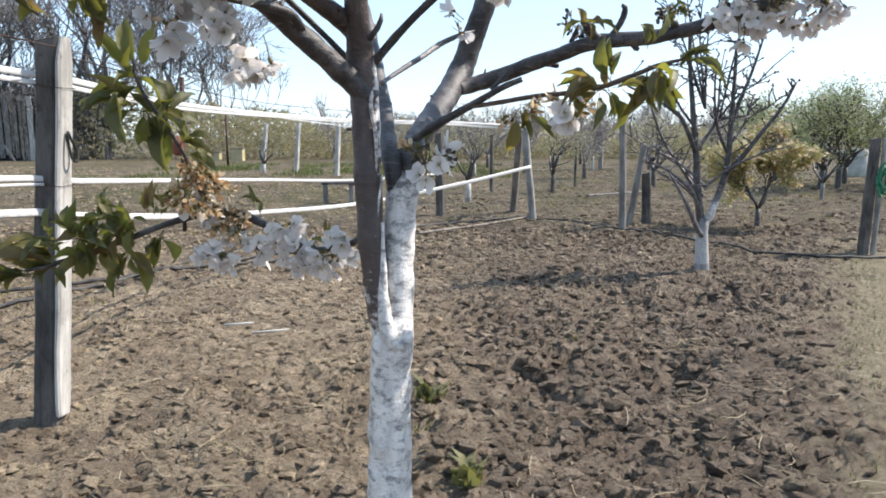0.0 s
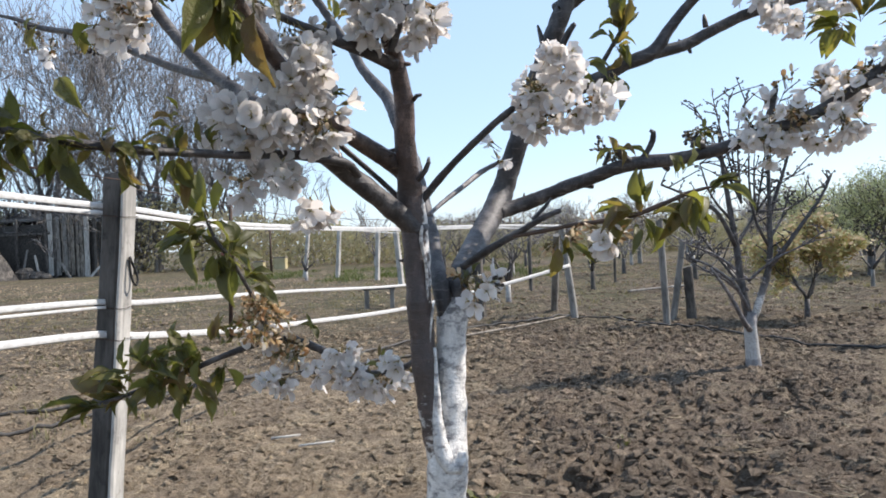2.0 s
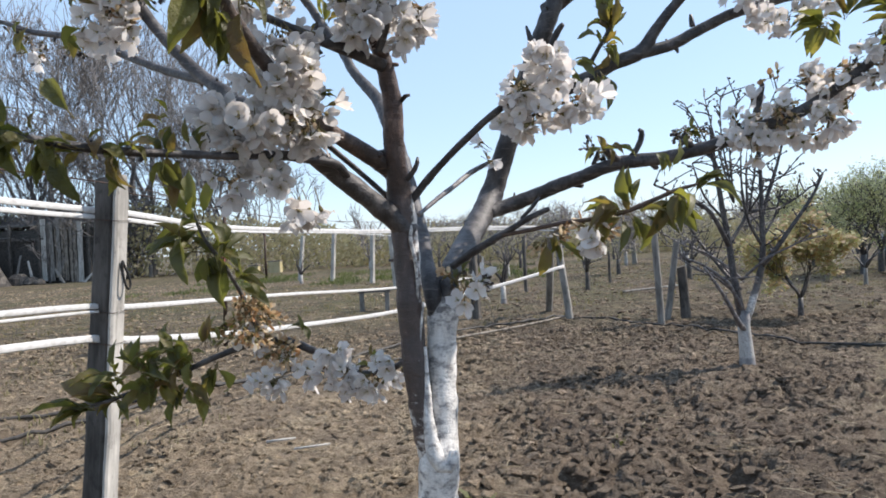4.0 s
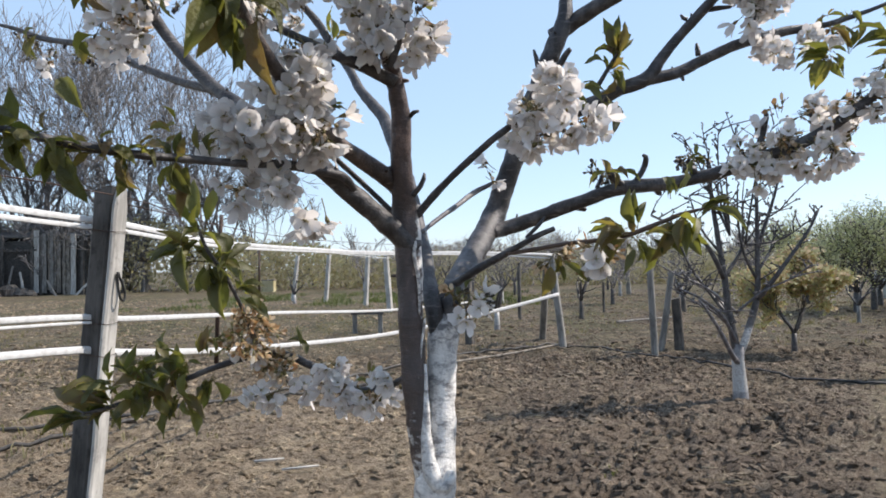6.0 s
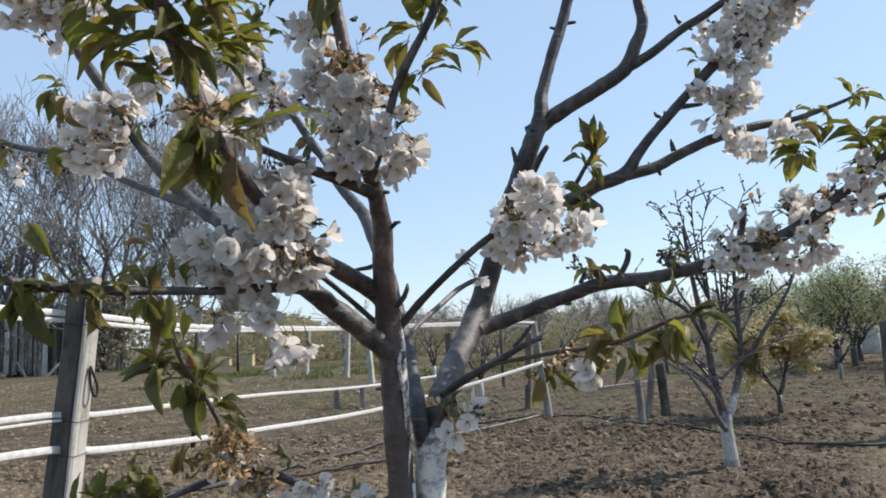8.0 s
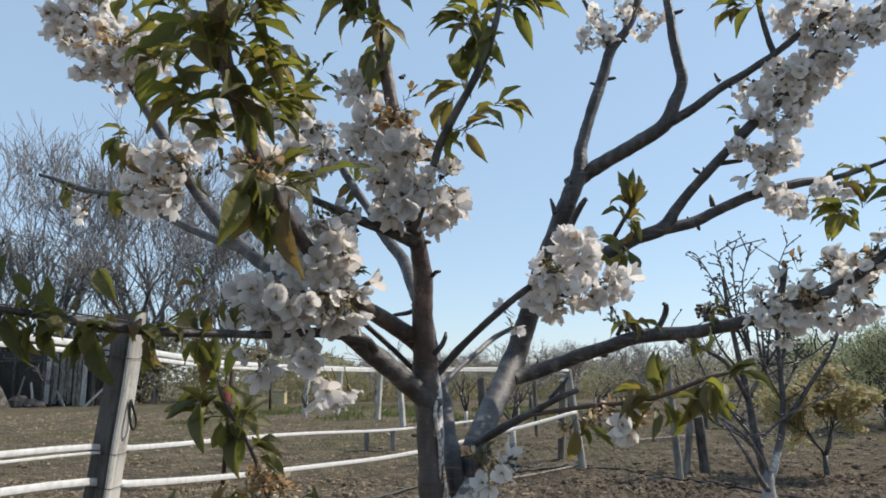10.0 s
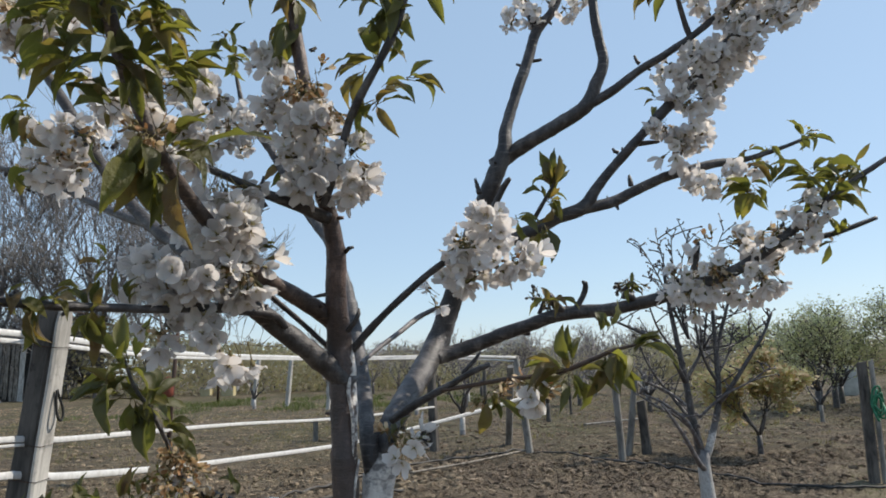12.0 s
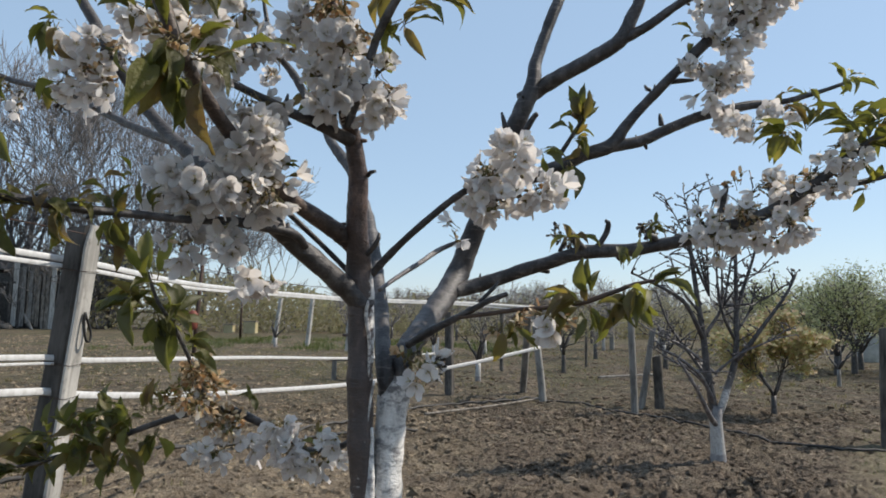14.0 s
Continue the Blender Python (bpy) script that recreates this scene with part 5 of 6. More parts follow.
branch('limb', bark, [(0.104, 1.67, 1.781, 0.0177), (0.145, 1.67, 1.791, 0.0183), (0.199, 1.66, 1.802, 0.0176), (0.279, 1.64, 1.829, 0.0167), (0.327, 1.63, 1.853, 0.0159), (0.39, 1.62, 1.874, 0.0165), (0.421, 1.61, 1.918, 0.0124), (0.457, 1.6, 1.96, 0.0111), (0.499, 1.575, 2.005, 0.0115), (0.537, 1.565, 2.045, 0.0114), (0.57, 1.555, 2.079, 0.0126), (0.604, 1.55, 2.11, 0.0126), (0.667, 1.545, 2.162, 0.0119), (0.727, 1.525, 2.236, 0.0105), (0.81, 1.505, 2.302, 0.0092), (0.898, 1.485, 2.355, 0.0072), (0.979, 1.475, 2.416, 0.0054)])
branch('branch', bark, [(0.379, 1.62, 1.869, 0.0145), (0.456, 1.62, 1.885, 0.0132), (0.523, 1.62, 1.915, 0.0119), (0.587, 1.61, 1.941, 0.0124), (0.648, 1.6, 1.956, 0.0111), (0.714, 1.6, 1.97, 0.0098), (0.779, 1.6, 1.977, 0.0072), (0.845, 1.6, 1.995, 0.0059), (0.912, 1.6, 2.018, 0.0046), (0.961, 1.6, 2.039, 0.0033)])
branch('limb', bark, [(0.023, 1.72, 1.528, 0.0176), (0.054, 1.74, 1.538, 0.0189), (0.113, 1.74, 1.555, 0.0178), (0.181, 1.72, 1.579, 0.0171), (0.247, 1.69, 1.599, 0.0163), (0.315, 1.65, 1.621, 0.0164), (0.374, 1.63, 1.626, 0.0162), (0.432, 1.61, 1.628, 0.0155), (0.491, 1.6, 1.638, 0.0149), (0.546, 1.58, 1.65, 0.0142), (0.602, 1.55, 1.671, 0.0135), (0.678, 1.52, 1.693, 0.0128), (0.746, 1.5, 1.732, 0.0113), (0.815, 1.48, 1.784, 0.0102), (0.876, 1.47, 1.834, 0.0088), (0.95, 1.46, 1.885, 0.007), (1.023, 1.45, 1.93, 0.0052)])
branch('twig', bark, [(0.779, 1.49, 1.748, 0.0072), (0.823, 1.48, 1.757, 0.0066), (0.89, 1.47, 1.767, 0.0061), (0.984, 1.46, 1.798, 0.0045)])
branch('twig', bark, [(0.348, 1.64, 1.621, 0.0091), (0.368, 1.63, 1.648, 0.0068), (0.382, 1.63, 1.674, 0.0068), (0.382, 1.62, 1.692, 0.0062), (0.375, 1.62, 1.697, 0.0034)])
branch('twig', bark, [(-0.059, 1.34, 1.414, 0.0074), (-0.015, 1.31, 1.442, 0.0076), (0.047, 1.28, 1.475, 0.0061), (0.086, 1.26, 1.497, 0.0056), (0.121, 1.25, 1.511, 0.0047)])
branch('twig', bark, [(0.072, 1.27, 1.496, 0.0039), (0.098, 1.27, 1.522, 0.0035), (0.107, 1.27, 1.534, 0.0022)])
branch('twig', red_twig, [(0.036, 1.28, 1.468, 0.0035), (0.086, 1.27, 1.475, 0.0039), (0.143, 1.25, 1.484, 0.0039), (0.191, 1.24, 1.488, 0.0042), (0.247, 1.23, 1.497, 0.0042), (0.302, 1.22, 1.517, 0.0042), (0.332, 1.21, 1.529, 0.0037), (0.367, 1.2, 1.537, 0.0021)])
branch('twig', bark_lit, [(-0.127, 1.45, 1.521, 0.0045), (-0.099, 1.55, 1.553, 0.0053), (-0.058, 1.65, 1.591, 0.0063), (-0.015, 1.72, 1.629, 0.0065), (0.031, 1.76, 1.655, 0.0055)])
branch('twig', bark, [(-0.136, 1.32, 1.258, 0.0054), (-0.193, 1.38, 1.215, 0.0062), (-0.286, 1.46, 1.195, 0.0075), (-0.364, 1.5, 1.233, 0.0088), (-0.46, 1.5, 1.268, 0.0093), (-0.546, 1.46, 1.252, 0.007), (-0.656, 1.43, 1.212, 0.0059), (-0.761, 1.4, 1.177, 0.0048), (-0.809, 1.38, 1.167, 0.0033)])
branch('twig', bark, [(-0.461, 1.5, 1.266, 0.0062), (-0.483, 1.46, 1.299, 0.006), (-0.49, 1.42, 1.351, 0.0044), (-0.516, 1.38, 1.434, 0.0038), (-0.548, 1.36, 1.492, 0.0037), (-0.564, 1.35, 1.545, 0.0023)])
branch('twig', bark, [(0.174, 1.7, 1.883, 0.0082), (0.21, 1.68, 1.95, 0.0076), (0.223, 1.67, 1.964, 0.0058)])
branch('twig', bark, [(0.272, 1.63, 1.852, 0.0056), (0.306, 1.61, 1.908, 0.0044), (0.333, 1.6, 1.951, 0.0028), (0.342, 1.6, 1.964, 0.0017)])
branch('twig', bark, [(-0.303, 1.22, 1.683, 0.0038), (-0.264, 1.25, 1.642, 0.0051), (-0.219, 1.29, 1.598, 0.0053), (-0.171, 1.32, 1.549, 0.0054)])
branch('twig', bark, [(0.659, 1.55, 2.265, 0.008), (0.645, 1.54, 2.29, 0.0074), (0.626, 1.52, 2.338, 0.0063), (0.61, 1.5, 2.385, 0.0047), (0.611, 1.5, 2.444, 0.0031)])
branch('collar', limewash, [(-0.116, 1.286, 1.27, 0.003), (-0.115, 1.282, 1.21, 0.0055), (-0.115, 1.277, 1.15, 0.009), (-0.112, 1.272, 1.105, 0.013), (-0.106, 1.269, 1.073, 0.0165), (-0.095, 1.268, 1.054, 0.0155), (-0.082, 1.27, 1.051, 0.012), (-0.074, 1.274, 1.063, 0.009), (-0.073, 1.277, 1.079, 0.007)], 'curled whitewashed bark collar at the fork')
branch('bark_ridge', ridge_white, [(-0.129, 1.287, 1.496, 0.0015), (-0.13, 1.287, 1.487, 0.0031), (-0.132, 1.285, 1.469, 0.0039), (-0.125, 1.284, 1.431, 0.0034), (-0.124, 1.284, 1.394, 0.0028), (-0.124, 1.284, 1.369, 0.0023), (-0.124, 1.284, 1.359, 0.0015)], 'pale bark ridge')
branch('bark_ridge', ridge_white, [(-0.114, 1.286, 1.353, 0.0015), (-0.115, 1.286, 1.345, 0.0023), (-0.12, 1.285, 1.315, 0.0026), (-0.124, 1.284, 1.28, 0.0023), (-0.122, 1.283, 1.244, 0.0021), (-0.121, 1.283, 1.215, 0.0015)], 'pale bark ridge')
branch('stub', bark, [(-0.132, 1.25, 1.718, 0.0039), (-0.124, 1.24, 1.723, 0.0038), (-0.115, 1.24, 1.725, 0.0034)])
branch('stub', bark, [(-0.204, 1.8, 1.714, 0.0075), (-0.234, 1.76, 1.699, 0.0061), (-0.258, 1.75, 1.695, 0.0048), (-0.278, 1.75, 1.691, 0.0036)])
branch('stub', bark, [(-0.17, 1.15, 2.06, 0.0039), (-0.178, 1.15, 2.058, 0.0039), (-0.167, 1.15, 2.064, 0.0035)])
branch('stub', bark, [(0.299, 1.79, 2.334, 0.0056), (0.282, 1.79, 2.317, 0.005), (0.269, 1.79, 2.322, 0.0043)])
branch('stub', bark, [(0.308, 1.8, 2.334, 0.0056), (0.327, 1.8, 2.336, 0.005), (0.343, 1.8, 2.338, 0.0044)])
branch('stub', bark, [(0.546, 1.6, 2.227, 0.0055), (0.54, 1.6, 2.234, 0.0044), (0.535, 1.6, 2.249, 0.0039)])
branch('stub', bark, [(0.51, 1.59, 2.018, 0.0066), (0.54, 1.58, 2.018, 0.006), (0.571, 1.58, 2.02, 0.0044)])
branch('stub', bark, [(0.475, 1.59, 1.999, 0.0055), (0.466, 1.59, 2.002, 0.0049), (0.461, 1.59, 2.01, 0.0038)])
branch('stub', bark, [(0.505, 1.61, 1.921, 0.0067), (0.503, 1.61, 1.938, 0.0056), (0.502, 1.61, 1.949, 0.0044)])
branch('stub', bark, [(0.461, 1.62, 1.893, 0.0056), (0.47, 1.62, 1.876, 0.005), (0.473, 1.62, 1.866, 0.0039)])
branch('stub', bark, [(0.459, 1.62, 2.423, 0.0056), (0.474, 1.62, 2.427, 0.0045), (0.483, 1.62, 2.436, 0.0034)])
branch('stub', bark, [(0.148, 1.7, 1.935, 0.0071), (0.142, 1.7, 1.96, 0.0053), (0.138, 1.7, 1.975, 0.0041)])
branch('stub', bark, [(-0.25, 1.15, 1.787, 0.0055), (-0.26, 1.15, 1.78, 0.0039), (-0.262, 1.15, 1.768, 0.0027)])
branch('stub', bark, [(-0.257, 1.15, 1.812, 0.0039), (-0.257, 1.15, 1.822, 0.0035), (-0.255, 1.15, 1.834, 0.0027)])
branch('stub', bark, [(0.221, 1.75, 1.591, 0.0073), (0.249, 1.75, 1.587, 0.0073), (0.265, 1.75, 1.583, 0.0067)])
branch('stub', bark, [(0.404, 1.63, 1.619, 0.0079), (0.413, 1.63, 1.608, 0.0068), (0.418, 1.63, 1.605, 0.0051)])
branch('stub', bark, [(0.052, 1.78, 1.532, 0.0074), (0.065, 1.78, 1.553, 0.0049), (0.071, 1.78, 1.559, 0.0031)])
branch('stub', bark, [(-0.131, 1.27, 1.578, 0.0052), (-0.116, 1.26, 1.594, 0.0048), (-0.11, 1.26, 1.607, 0.0043), (-0.109, 1.26, 1.617, 0.003)])
branch('stub', bark, [(0.345, 1.64, 1.626, 0.0068), (0.32, 1.63, 1.636, 0.009), (0.301, 1.62, 1.656, 0.0112), (0.292, 1.62, 1.673, 0.0067)])
branch('stub', bark, [(0.491, 1.6, 1.637, 0.0066), (0.479, 1.59, 1.655, 0.0088), (0.458, 1.58, 1.657, 0.0065)])
branch('stub', bark, [(0.279, 1.68, 1.627, 0.0058), (0.287, 1.68, 1.645, 0.0046), (0.295, 1.68, 1.666, 0.0035)])
branch('stub', bark, [(0.474, 1.64, 1.655, 0.0057), (0.481, 1.64, 1.673, 0.0045), (0.491, 1.64, 1.693, 0.0034)])
branch('stub', bark, [(0.614, 1.58, 1.651, 0.0076), (0.617, 1.57, 1.7, 0.006), (0.622, 1.57, 1.725, 0.0043)])
branch('stub', bark, [(0.616, 1.555, 1.69, 0.0055), (0.622, 1.55, 1.74, 0.0065), (0.626, 1.545, 1.765, 0.0055), (0.622, 1.545, 1.778, 0.0042)])
blossoms(-0.299, 1.040, 1.725, 0.052, 0.050, 30, 'w')
blossoms(-0.328, 1.030, 1.657, 0.070, 0.037, 27, 'w')
blossoms(-0.258, 1.050, 1.657, 0.046, 0.038, 16, 'w')
blossoms(-0.372, 1.030, 1.633, 0.037, 0.025, 10, 'w')
blossoms(-0.384, 1.060, 1.569, 0.032, 0.025, 6, 'w')
blossoms(-0.321, 1.060, 1.567, 0.041, 0.027, 9, 'w')
blossoms(-0.281, 1.070, 1.538, 0.024, 0.019, 6, 'w')
blossoms(-0.266, 1.140, 1.738, 0.027, 0.027, 5, 'w')
blossoms(-0.175, 1.190, 1.855, 0.057, 0.062, 34, 'w')
blossoms(-0.114, 1.170, 1.848, 0.042, 0.052, 26, 'w')
blossoms(-0.229, 1.210, 1.968, 0.058, 0.058, 26, 'w')
blossoms(-0.171, 1.160, 1.917, 0.056, 0.047, 22, 'w')
blossoms(-0.259, 1.200, 2.069, 0.031, 0.029, 7, 'w')
blossoms(-0.182, 1.170, 2.016, 0.038, 0.042, 26, 'd')
blossoms(-0.146, 1.160, 1.958, 0.033, 0.028, 14, 'd')
blossoms(-0.930, 1.390, 2.343, 0.079, 0.056, 26, 'w')
blossoms(-0.845, 1.370, 2.217, 0.080, 0.055, 30, 'w')
blossoms(-0.758, 1.350, 2.243, 0.049, 0.065, 18, 'w')
blossoms(-0.772, 1.320, 2.253, 0.059, 0.032, 20, 'd')
blossoms(-0.709, 1.350, 1.997, 0.060, 0.044, 18, 'w')
blossoms(-0.683, 1.350, 1.949, 0.044, 0.027, 9, 'w')
blossoms(-0.676, 1.320, 1.975, 0.037, 0.027, 8, 'd')
blossoms(-0.749, 1.370, 1.933, 0.039, 0.028, 6, 'w')
blossoms(-0.591, 2.080, 2.288, 0.068, 0.060, 12, 'w')
blossoms(-0.544, 2.080, 2.221, 0.060, 0.034, 8, 'w')
blossoms(-0.511, 2.080, 2.314, 0.051, 0.043, 8, 'w')
blossoms(-0.581, 1.300, 2.041, 0.058, 0.044, 16, 'w')
blossoms(-0.421, 1.150, 1.999, 0.030, 0.028, 8, 'w')
blossoms(-0.318, 1.100, 1.806, 0.041, 0.023, 8, 'w')
blossoms(-0.511, 1.600, 2.098, 0.036, 0.031, 6, 'w')
blossoms(-0.621, 1.300, 1.966, 0.031, 0.021, 6, 'k')
blossoms(-0.566, 1.300, 1.974, 0.031, 0.017, 6, 'k')
blossoms(-0.370, 1.000, 1.913, 0.034, 0.029, 9, 'w')
blossoms(-0.372, 1.000, 1.860, 0.024, 0.018, 7, 'w')
blossoms(-0.324, 0.860, 1.809, 0.020, 0.012, 14, 'd')
blossoms(-0.284, 1.130, 1.812, 0.023, 0.020, 5, 'w')
blossoms(0.081, 1.240, 1.736, 0.038, 0.045, 15, 'w')
blossoms(0.132, 1.230, 1.753, 0.045, 0.040, 16, 'w')
blossoms(0.109, 1.240, 1.680, 0.050, 0.030, 11, 'w')
blossoms(0.166, 1.250, 1.695, 0.038, 0.034, 9, 'w')
blossoms(0.203, 1.270, 1.696, 0.023, 0.027, 3, 'w')
blossoms(0.067, 1.290, 1.671, 0.029, 0.023, 4, 'w')
blossoms(0.026, 1.720, 1.671, 0.025, 0.025, 3, 'w')
blossoms(0.323, 1.740, 2.479, 0.068, 0.064, 16, 'w')
blossoms(0.408, 1.740, 2.493, 0.060, 0.064, 14, 'w')
blossoms(0.249, 1.680, 2.399, 0.038, 0.034, 6, 'w')
blossoms(0.660, 1.550, 2.200, 0.088, 0.076, 24, 'w')
blossoms(0.614, 1.560, 2.170, 0.043, 0.038, 7, 'w')
blossoms(0.739, 1.530, 2.210, 0.087, 0.062, 24, 'w')
blossoms(0.791, 1.520, 2.296, 0.093, 0.062, 28, 'w')
blossoms(0.852, 1.510, 2.347, 0.074, 0.055, 20, 'w')
blossoms(0.725, 1.530, 2.370, 0.068, 0.056, 18, 'w')
blossoms(0.680, 1.560, 2.098, 0.053, 0.032, 8, 'w')
blossoms(0.631, 1.570, 2.040, 0.051, 0.064, 15, 'w')
blossoms(0.713, 1.590, 1.929, 0.071, 0.034, 11, 'w')
blossoms(0.659, 1.600, 1.944, 0.033, 0.023, 4, 'w')
blossoms(0.795, 1.590, 1.958, 0.039, 0.031, 5, 'w')
blossoms(0.592, 1.530, 1.653, 0.065, 0.050, 16, 'w')
blossoms(0.635, 1.520, 1.688, 0.062, 0.049, 14, 'w')
blossoms(0.666, 1.510, 1.735, 0.067, 0.055, 20, 'd')
blossoms(0.686, 1.520, 1.755, 0.049, 0.037, 8, 'w')
blossoms(0.727, 1.500, 1.677, 0.067, 0.051, 16, 'w')
blossoms(0.790, 1.490, 1.735, 0.051, 0.042, 8, 'w')
blossoms(0.838, 1.480, 1.818, 0.043, 0.042, 7, 'w')
blossoms(0.745, 1.500, 1.773, 0.041, 0.032, 14, 'd')
blossoms(-0.359, 1.480, 1.242, 0.050, 0.043, 13, 'w')
blossoms(-0.298, 1.460, 1.195, 0.062, 0.047, 17, 'w')
blossoms(-0.227, 1.420, 1.200, 0.046, 0.039, 12, 'w')
blossoms(-0.195, 1.400, 1.223, 0.020, 0.023, 4, 'w')
blossoms(-0.425, 1.490, 1.195, 0.054, 0.036, 11, 'w')
blossoms(-0.478, 1.480, 1.182, 0.030, 0.024, 5, 'w')
blossoms(-0.515, 1.460, 1.265, 0.035, 0.033, 6, 'w')
blossoms(-0.487, 1.440, 1.320, 0.064, 0.058, 84, 'd')
blossoms(-0.512, 1.430, 1.300, 0.036, 0.030, 3, 'w')
blossoms(-0.487, 1.430, 1.352, 0.024, 0.030, 22, 'd')
blossoms(-0.447, 1.480, 1.245, 0.053, 0.033, 44, 'd')
blossoms(-0.030, 1.300, 1.362, 0.030, 0.018, 4, 'w')
blossoms(-0.046, 1.300, 1.394, 0.032, 0.018, 12, 'd')
blossoms(-0.012, 1.295, 1.378, 0.020, 0.016, 5, 'k')
blossoms(-0.059, 1.320, 1.400, 0.02, 0.01, 6, 'k')
blossoms(0.202, 1.230, 1.460, 0.034, 0.024, 4, 'w')
blossoms(0.196, 1.225, 1.470, 0.034, 0.026, 16, 'd')
blossoms(0.124, 1.260, 1.460, 0.035, 0.030, 12, 'd')
blossoms(0.292, 1.680, 1.661, 0.038, 0.030, 22, 'k')
blossoms(0.489, 1.640, 1.689, 0.045, 0.027, 22, 'k')
blossoms(-1.019, 1.690, 2.019, 0.062, 0.028, 7, 'k')
blossoms(-1.154, 1.750, 2.055, 0.043, 0.026, 5, 'k')
blossoms(-0.943, 1.650, 1.986, 0.040, 0.019, 4, 'k')
leaf_tuft(-0.330, 0.840, 1.795, 9, 0.069, 'down')
leaf_tuft(-0.315, 0.860, 1.761, 6, 0.063, 'down')
leaf_tuft(-0.362, 0.810, 1.951, 5, 0.058, 'out')
leaf_tuft(-0.396, 0.820, 1.980, 6, 0.065, 'out')
leaf_tuft(-0.339, 0.800, 1.990, 6, 0.066, 'out')
leaf_tuft(-0.489, 0.950, 2.002, 5, 0.064, 'out')
leaf_tuft(-0.407, 0.840, 1.906, 5, 0.063, 'left')
leaf_tuft(-0.377, 0.860, 1.852, 5, 0.055, 'out')
leaf_tuft(-0.346, 0.950, 1.936, 5, 0.057, 'right')
leaf_tuft(-0.334, 0.840, 1.881, 4, 0.060, 'out')
leaf_tuft(-0.369, 0.830, 1.931, 4, 0.053, 'out')
leaf_tuft(-0.357, 0.850, 1.901, 5, 0.064, 'right')
leaf_tuft(-0.403, 0.860, 1.895, 4, 0.058, 'left')
leaf_tuft(-0.328, 0.810, 2.003, 5, 0.067, 'right')
leaf_tuft(-0.322, 0.840, 1.964, 4, 0.057, 'right')
leaf_tuft(-0.326, 0.900, 1.902, 4, 0.051, 'right')
leaf_tuft(-0.312, 0.900, 1.812, 4, 0.057, 'right')
leaf_tuft(-0.368, 0.800, 2.006, 3, 0.051, 'out')
leaf_tuft(-0.487, 0.950, 2.092, 6, 0.061, 'out')
leaf_tuft(-0.333, 0.830, 1.929, 4, 0.053, 'right')
leaf_tuft(-0.315, 0.900, 1.795, 3, 0.061, 'right')
leaf_tuft(-0.588, 2.080, 2.510, 9, 0.071, 'out')
leaf_tuft(-0.236, 1.180, 2.187, 6, 0.081, 'out')
leaf_tuft(-0.215, 1.180, 2.142, 5, 0.081, 'down')
leaf_tuft(-0.246, 1.170, 2.262, 6, 0.075, 'out')
leaf_tuft(-0.060, 1.140, 2.036, 6, 0.069, 'out')
leaf_tuft(-0.025, 1.130, 2.082, 5, 0.065, 'out')
leaf_tuft(-0.033, 1.120, 2.157, 6, 0.067, 'out')
leaf_tuft(0.017, 1.110, 2.171, 6, 0.076, 'right')
leaf_tuft(-0.067, 1.150, 1.967, 3, 0.060, 'down')
leaf_tuft(-0.012, 1.140, 1.998, 3, 0.055, 'right')
leaf_tuft(-0.097, 1.160, 1.936, 4, 0.051, 'out')
leaf_tuft(0.318, 1.600, 1.926, 12, 0.065, 'up')
leaf_tuft(0.307, 1.620, 1.897, 9, 0.058, 'out')
leaf_tuft(0.292, 1.600, 1.825, 5, 0.086, 'down')
leaf_tuft(0.208, 1.480, 1.823, 3, 0.072, 'right')
leaf_tuft(0.579, 1.500, 2.364, 6, 0.091, 'left')
leaf_tuft(0.614, 1.500, 2.385, 4, 0.085, 'out')
leaf_tuft(0.567, 1.570, 2.126, 3, 0.051, 'left')
leaf_tuft(0.931, 1.600, 2.034, 5, 0.059, 'out')
leaf_tuft(0.847, 1.600, 2.009, 4, 0.055, 'down')
leaf_tuft(0.788, 1.590, 2.000, 3, 0.052, 'out')
leaf_tuft(0.735, 1.490, 1.874, 6, 0.091, 'left')
leaf_tuft(0.862, 1.470, 1.903, 7, 0.083, 'out')
leaf_tuft(0.885, 1.470, 1.852, 6, 0.083, 'out')
leaf_tuft(0.780, 1.480, 1.883, 4, 0.066, 'up')
leaf_tuft(0.968, 1.480, 1.915, 6, 0.084, 'out')
leaf_tuft(0.888, 1.470, 1.754, 4, 0.060, 'out')
leaf_tuft(-0.561, 1.250, 1.713, 3, 0.050, 'left')
leaf_tuft(-0.436, 2.080, 2.144, 4, 0.068, 'out')
leaf_tuft(-0.261, 1.140, 1.709, 4, 0.041, 'right')
leaf_tuft(-0.801, 1.370, 2.056, 4, 0.061, 'down')
leaf_tuft(-0.837, 1.430, 1.952, 3, 0.052, 'down')
leaf_tuft(-0.976, 1.490, 1.986, 3, 0.054, 'down')
leaf_tuft(-0.540, 0.830, 1.612, 5, 0.053, 'out')
leaf_tuft(-0.577, 0.800, 1.618, 6, 0.054, 'out')
leaf_tuft(-0.593, 0.780, 1.621, 6, 0.052, 'down')
leaf_tuft(-0.613, 0.760, 1.627, 5, 0.048, 'up')
leaf_tuft(-0.571, 0.810, 1.617, 5, 0.054, 'down')
leaf_tuft(-0.527, 0.840, 1.607, 5, 0.057, 'down')
leaf_tuft(-0.496, 0.880, 1.606, 4, 0.043, 'right')
leaf_tuft(-0.461, 0.900, 1.603, 3, 0.050, 'right')
leaf_tuft(-0.472, 0.900, 1.600, 3, 0.046, 'down')
leaf_tuft(-0.426, 0.940, 1.602, 4, 0.041, 'up')
leaf_tuft(-0.423, 0.950, 1.599, 4, 0.064, 'down')
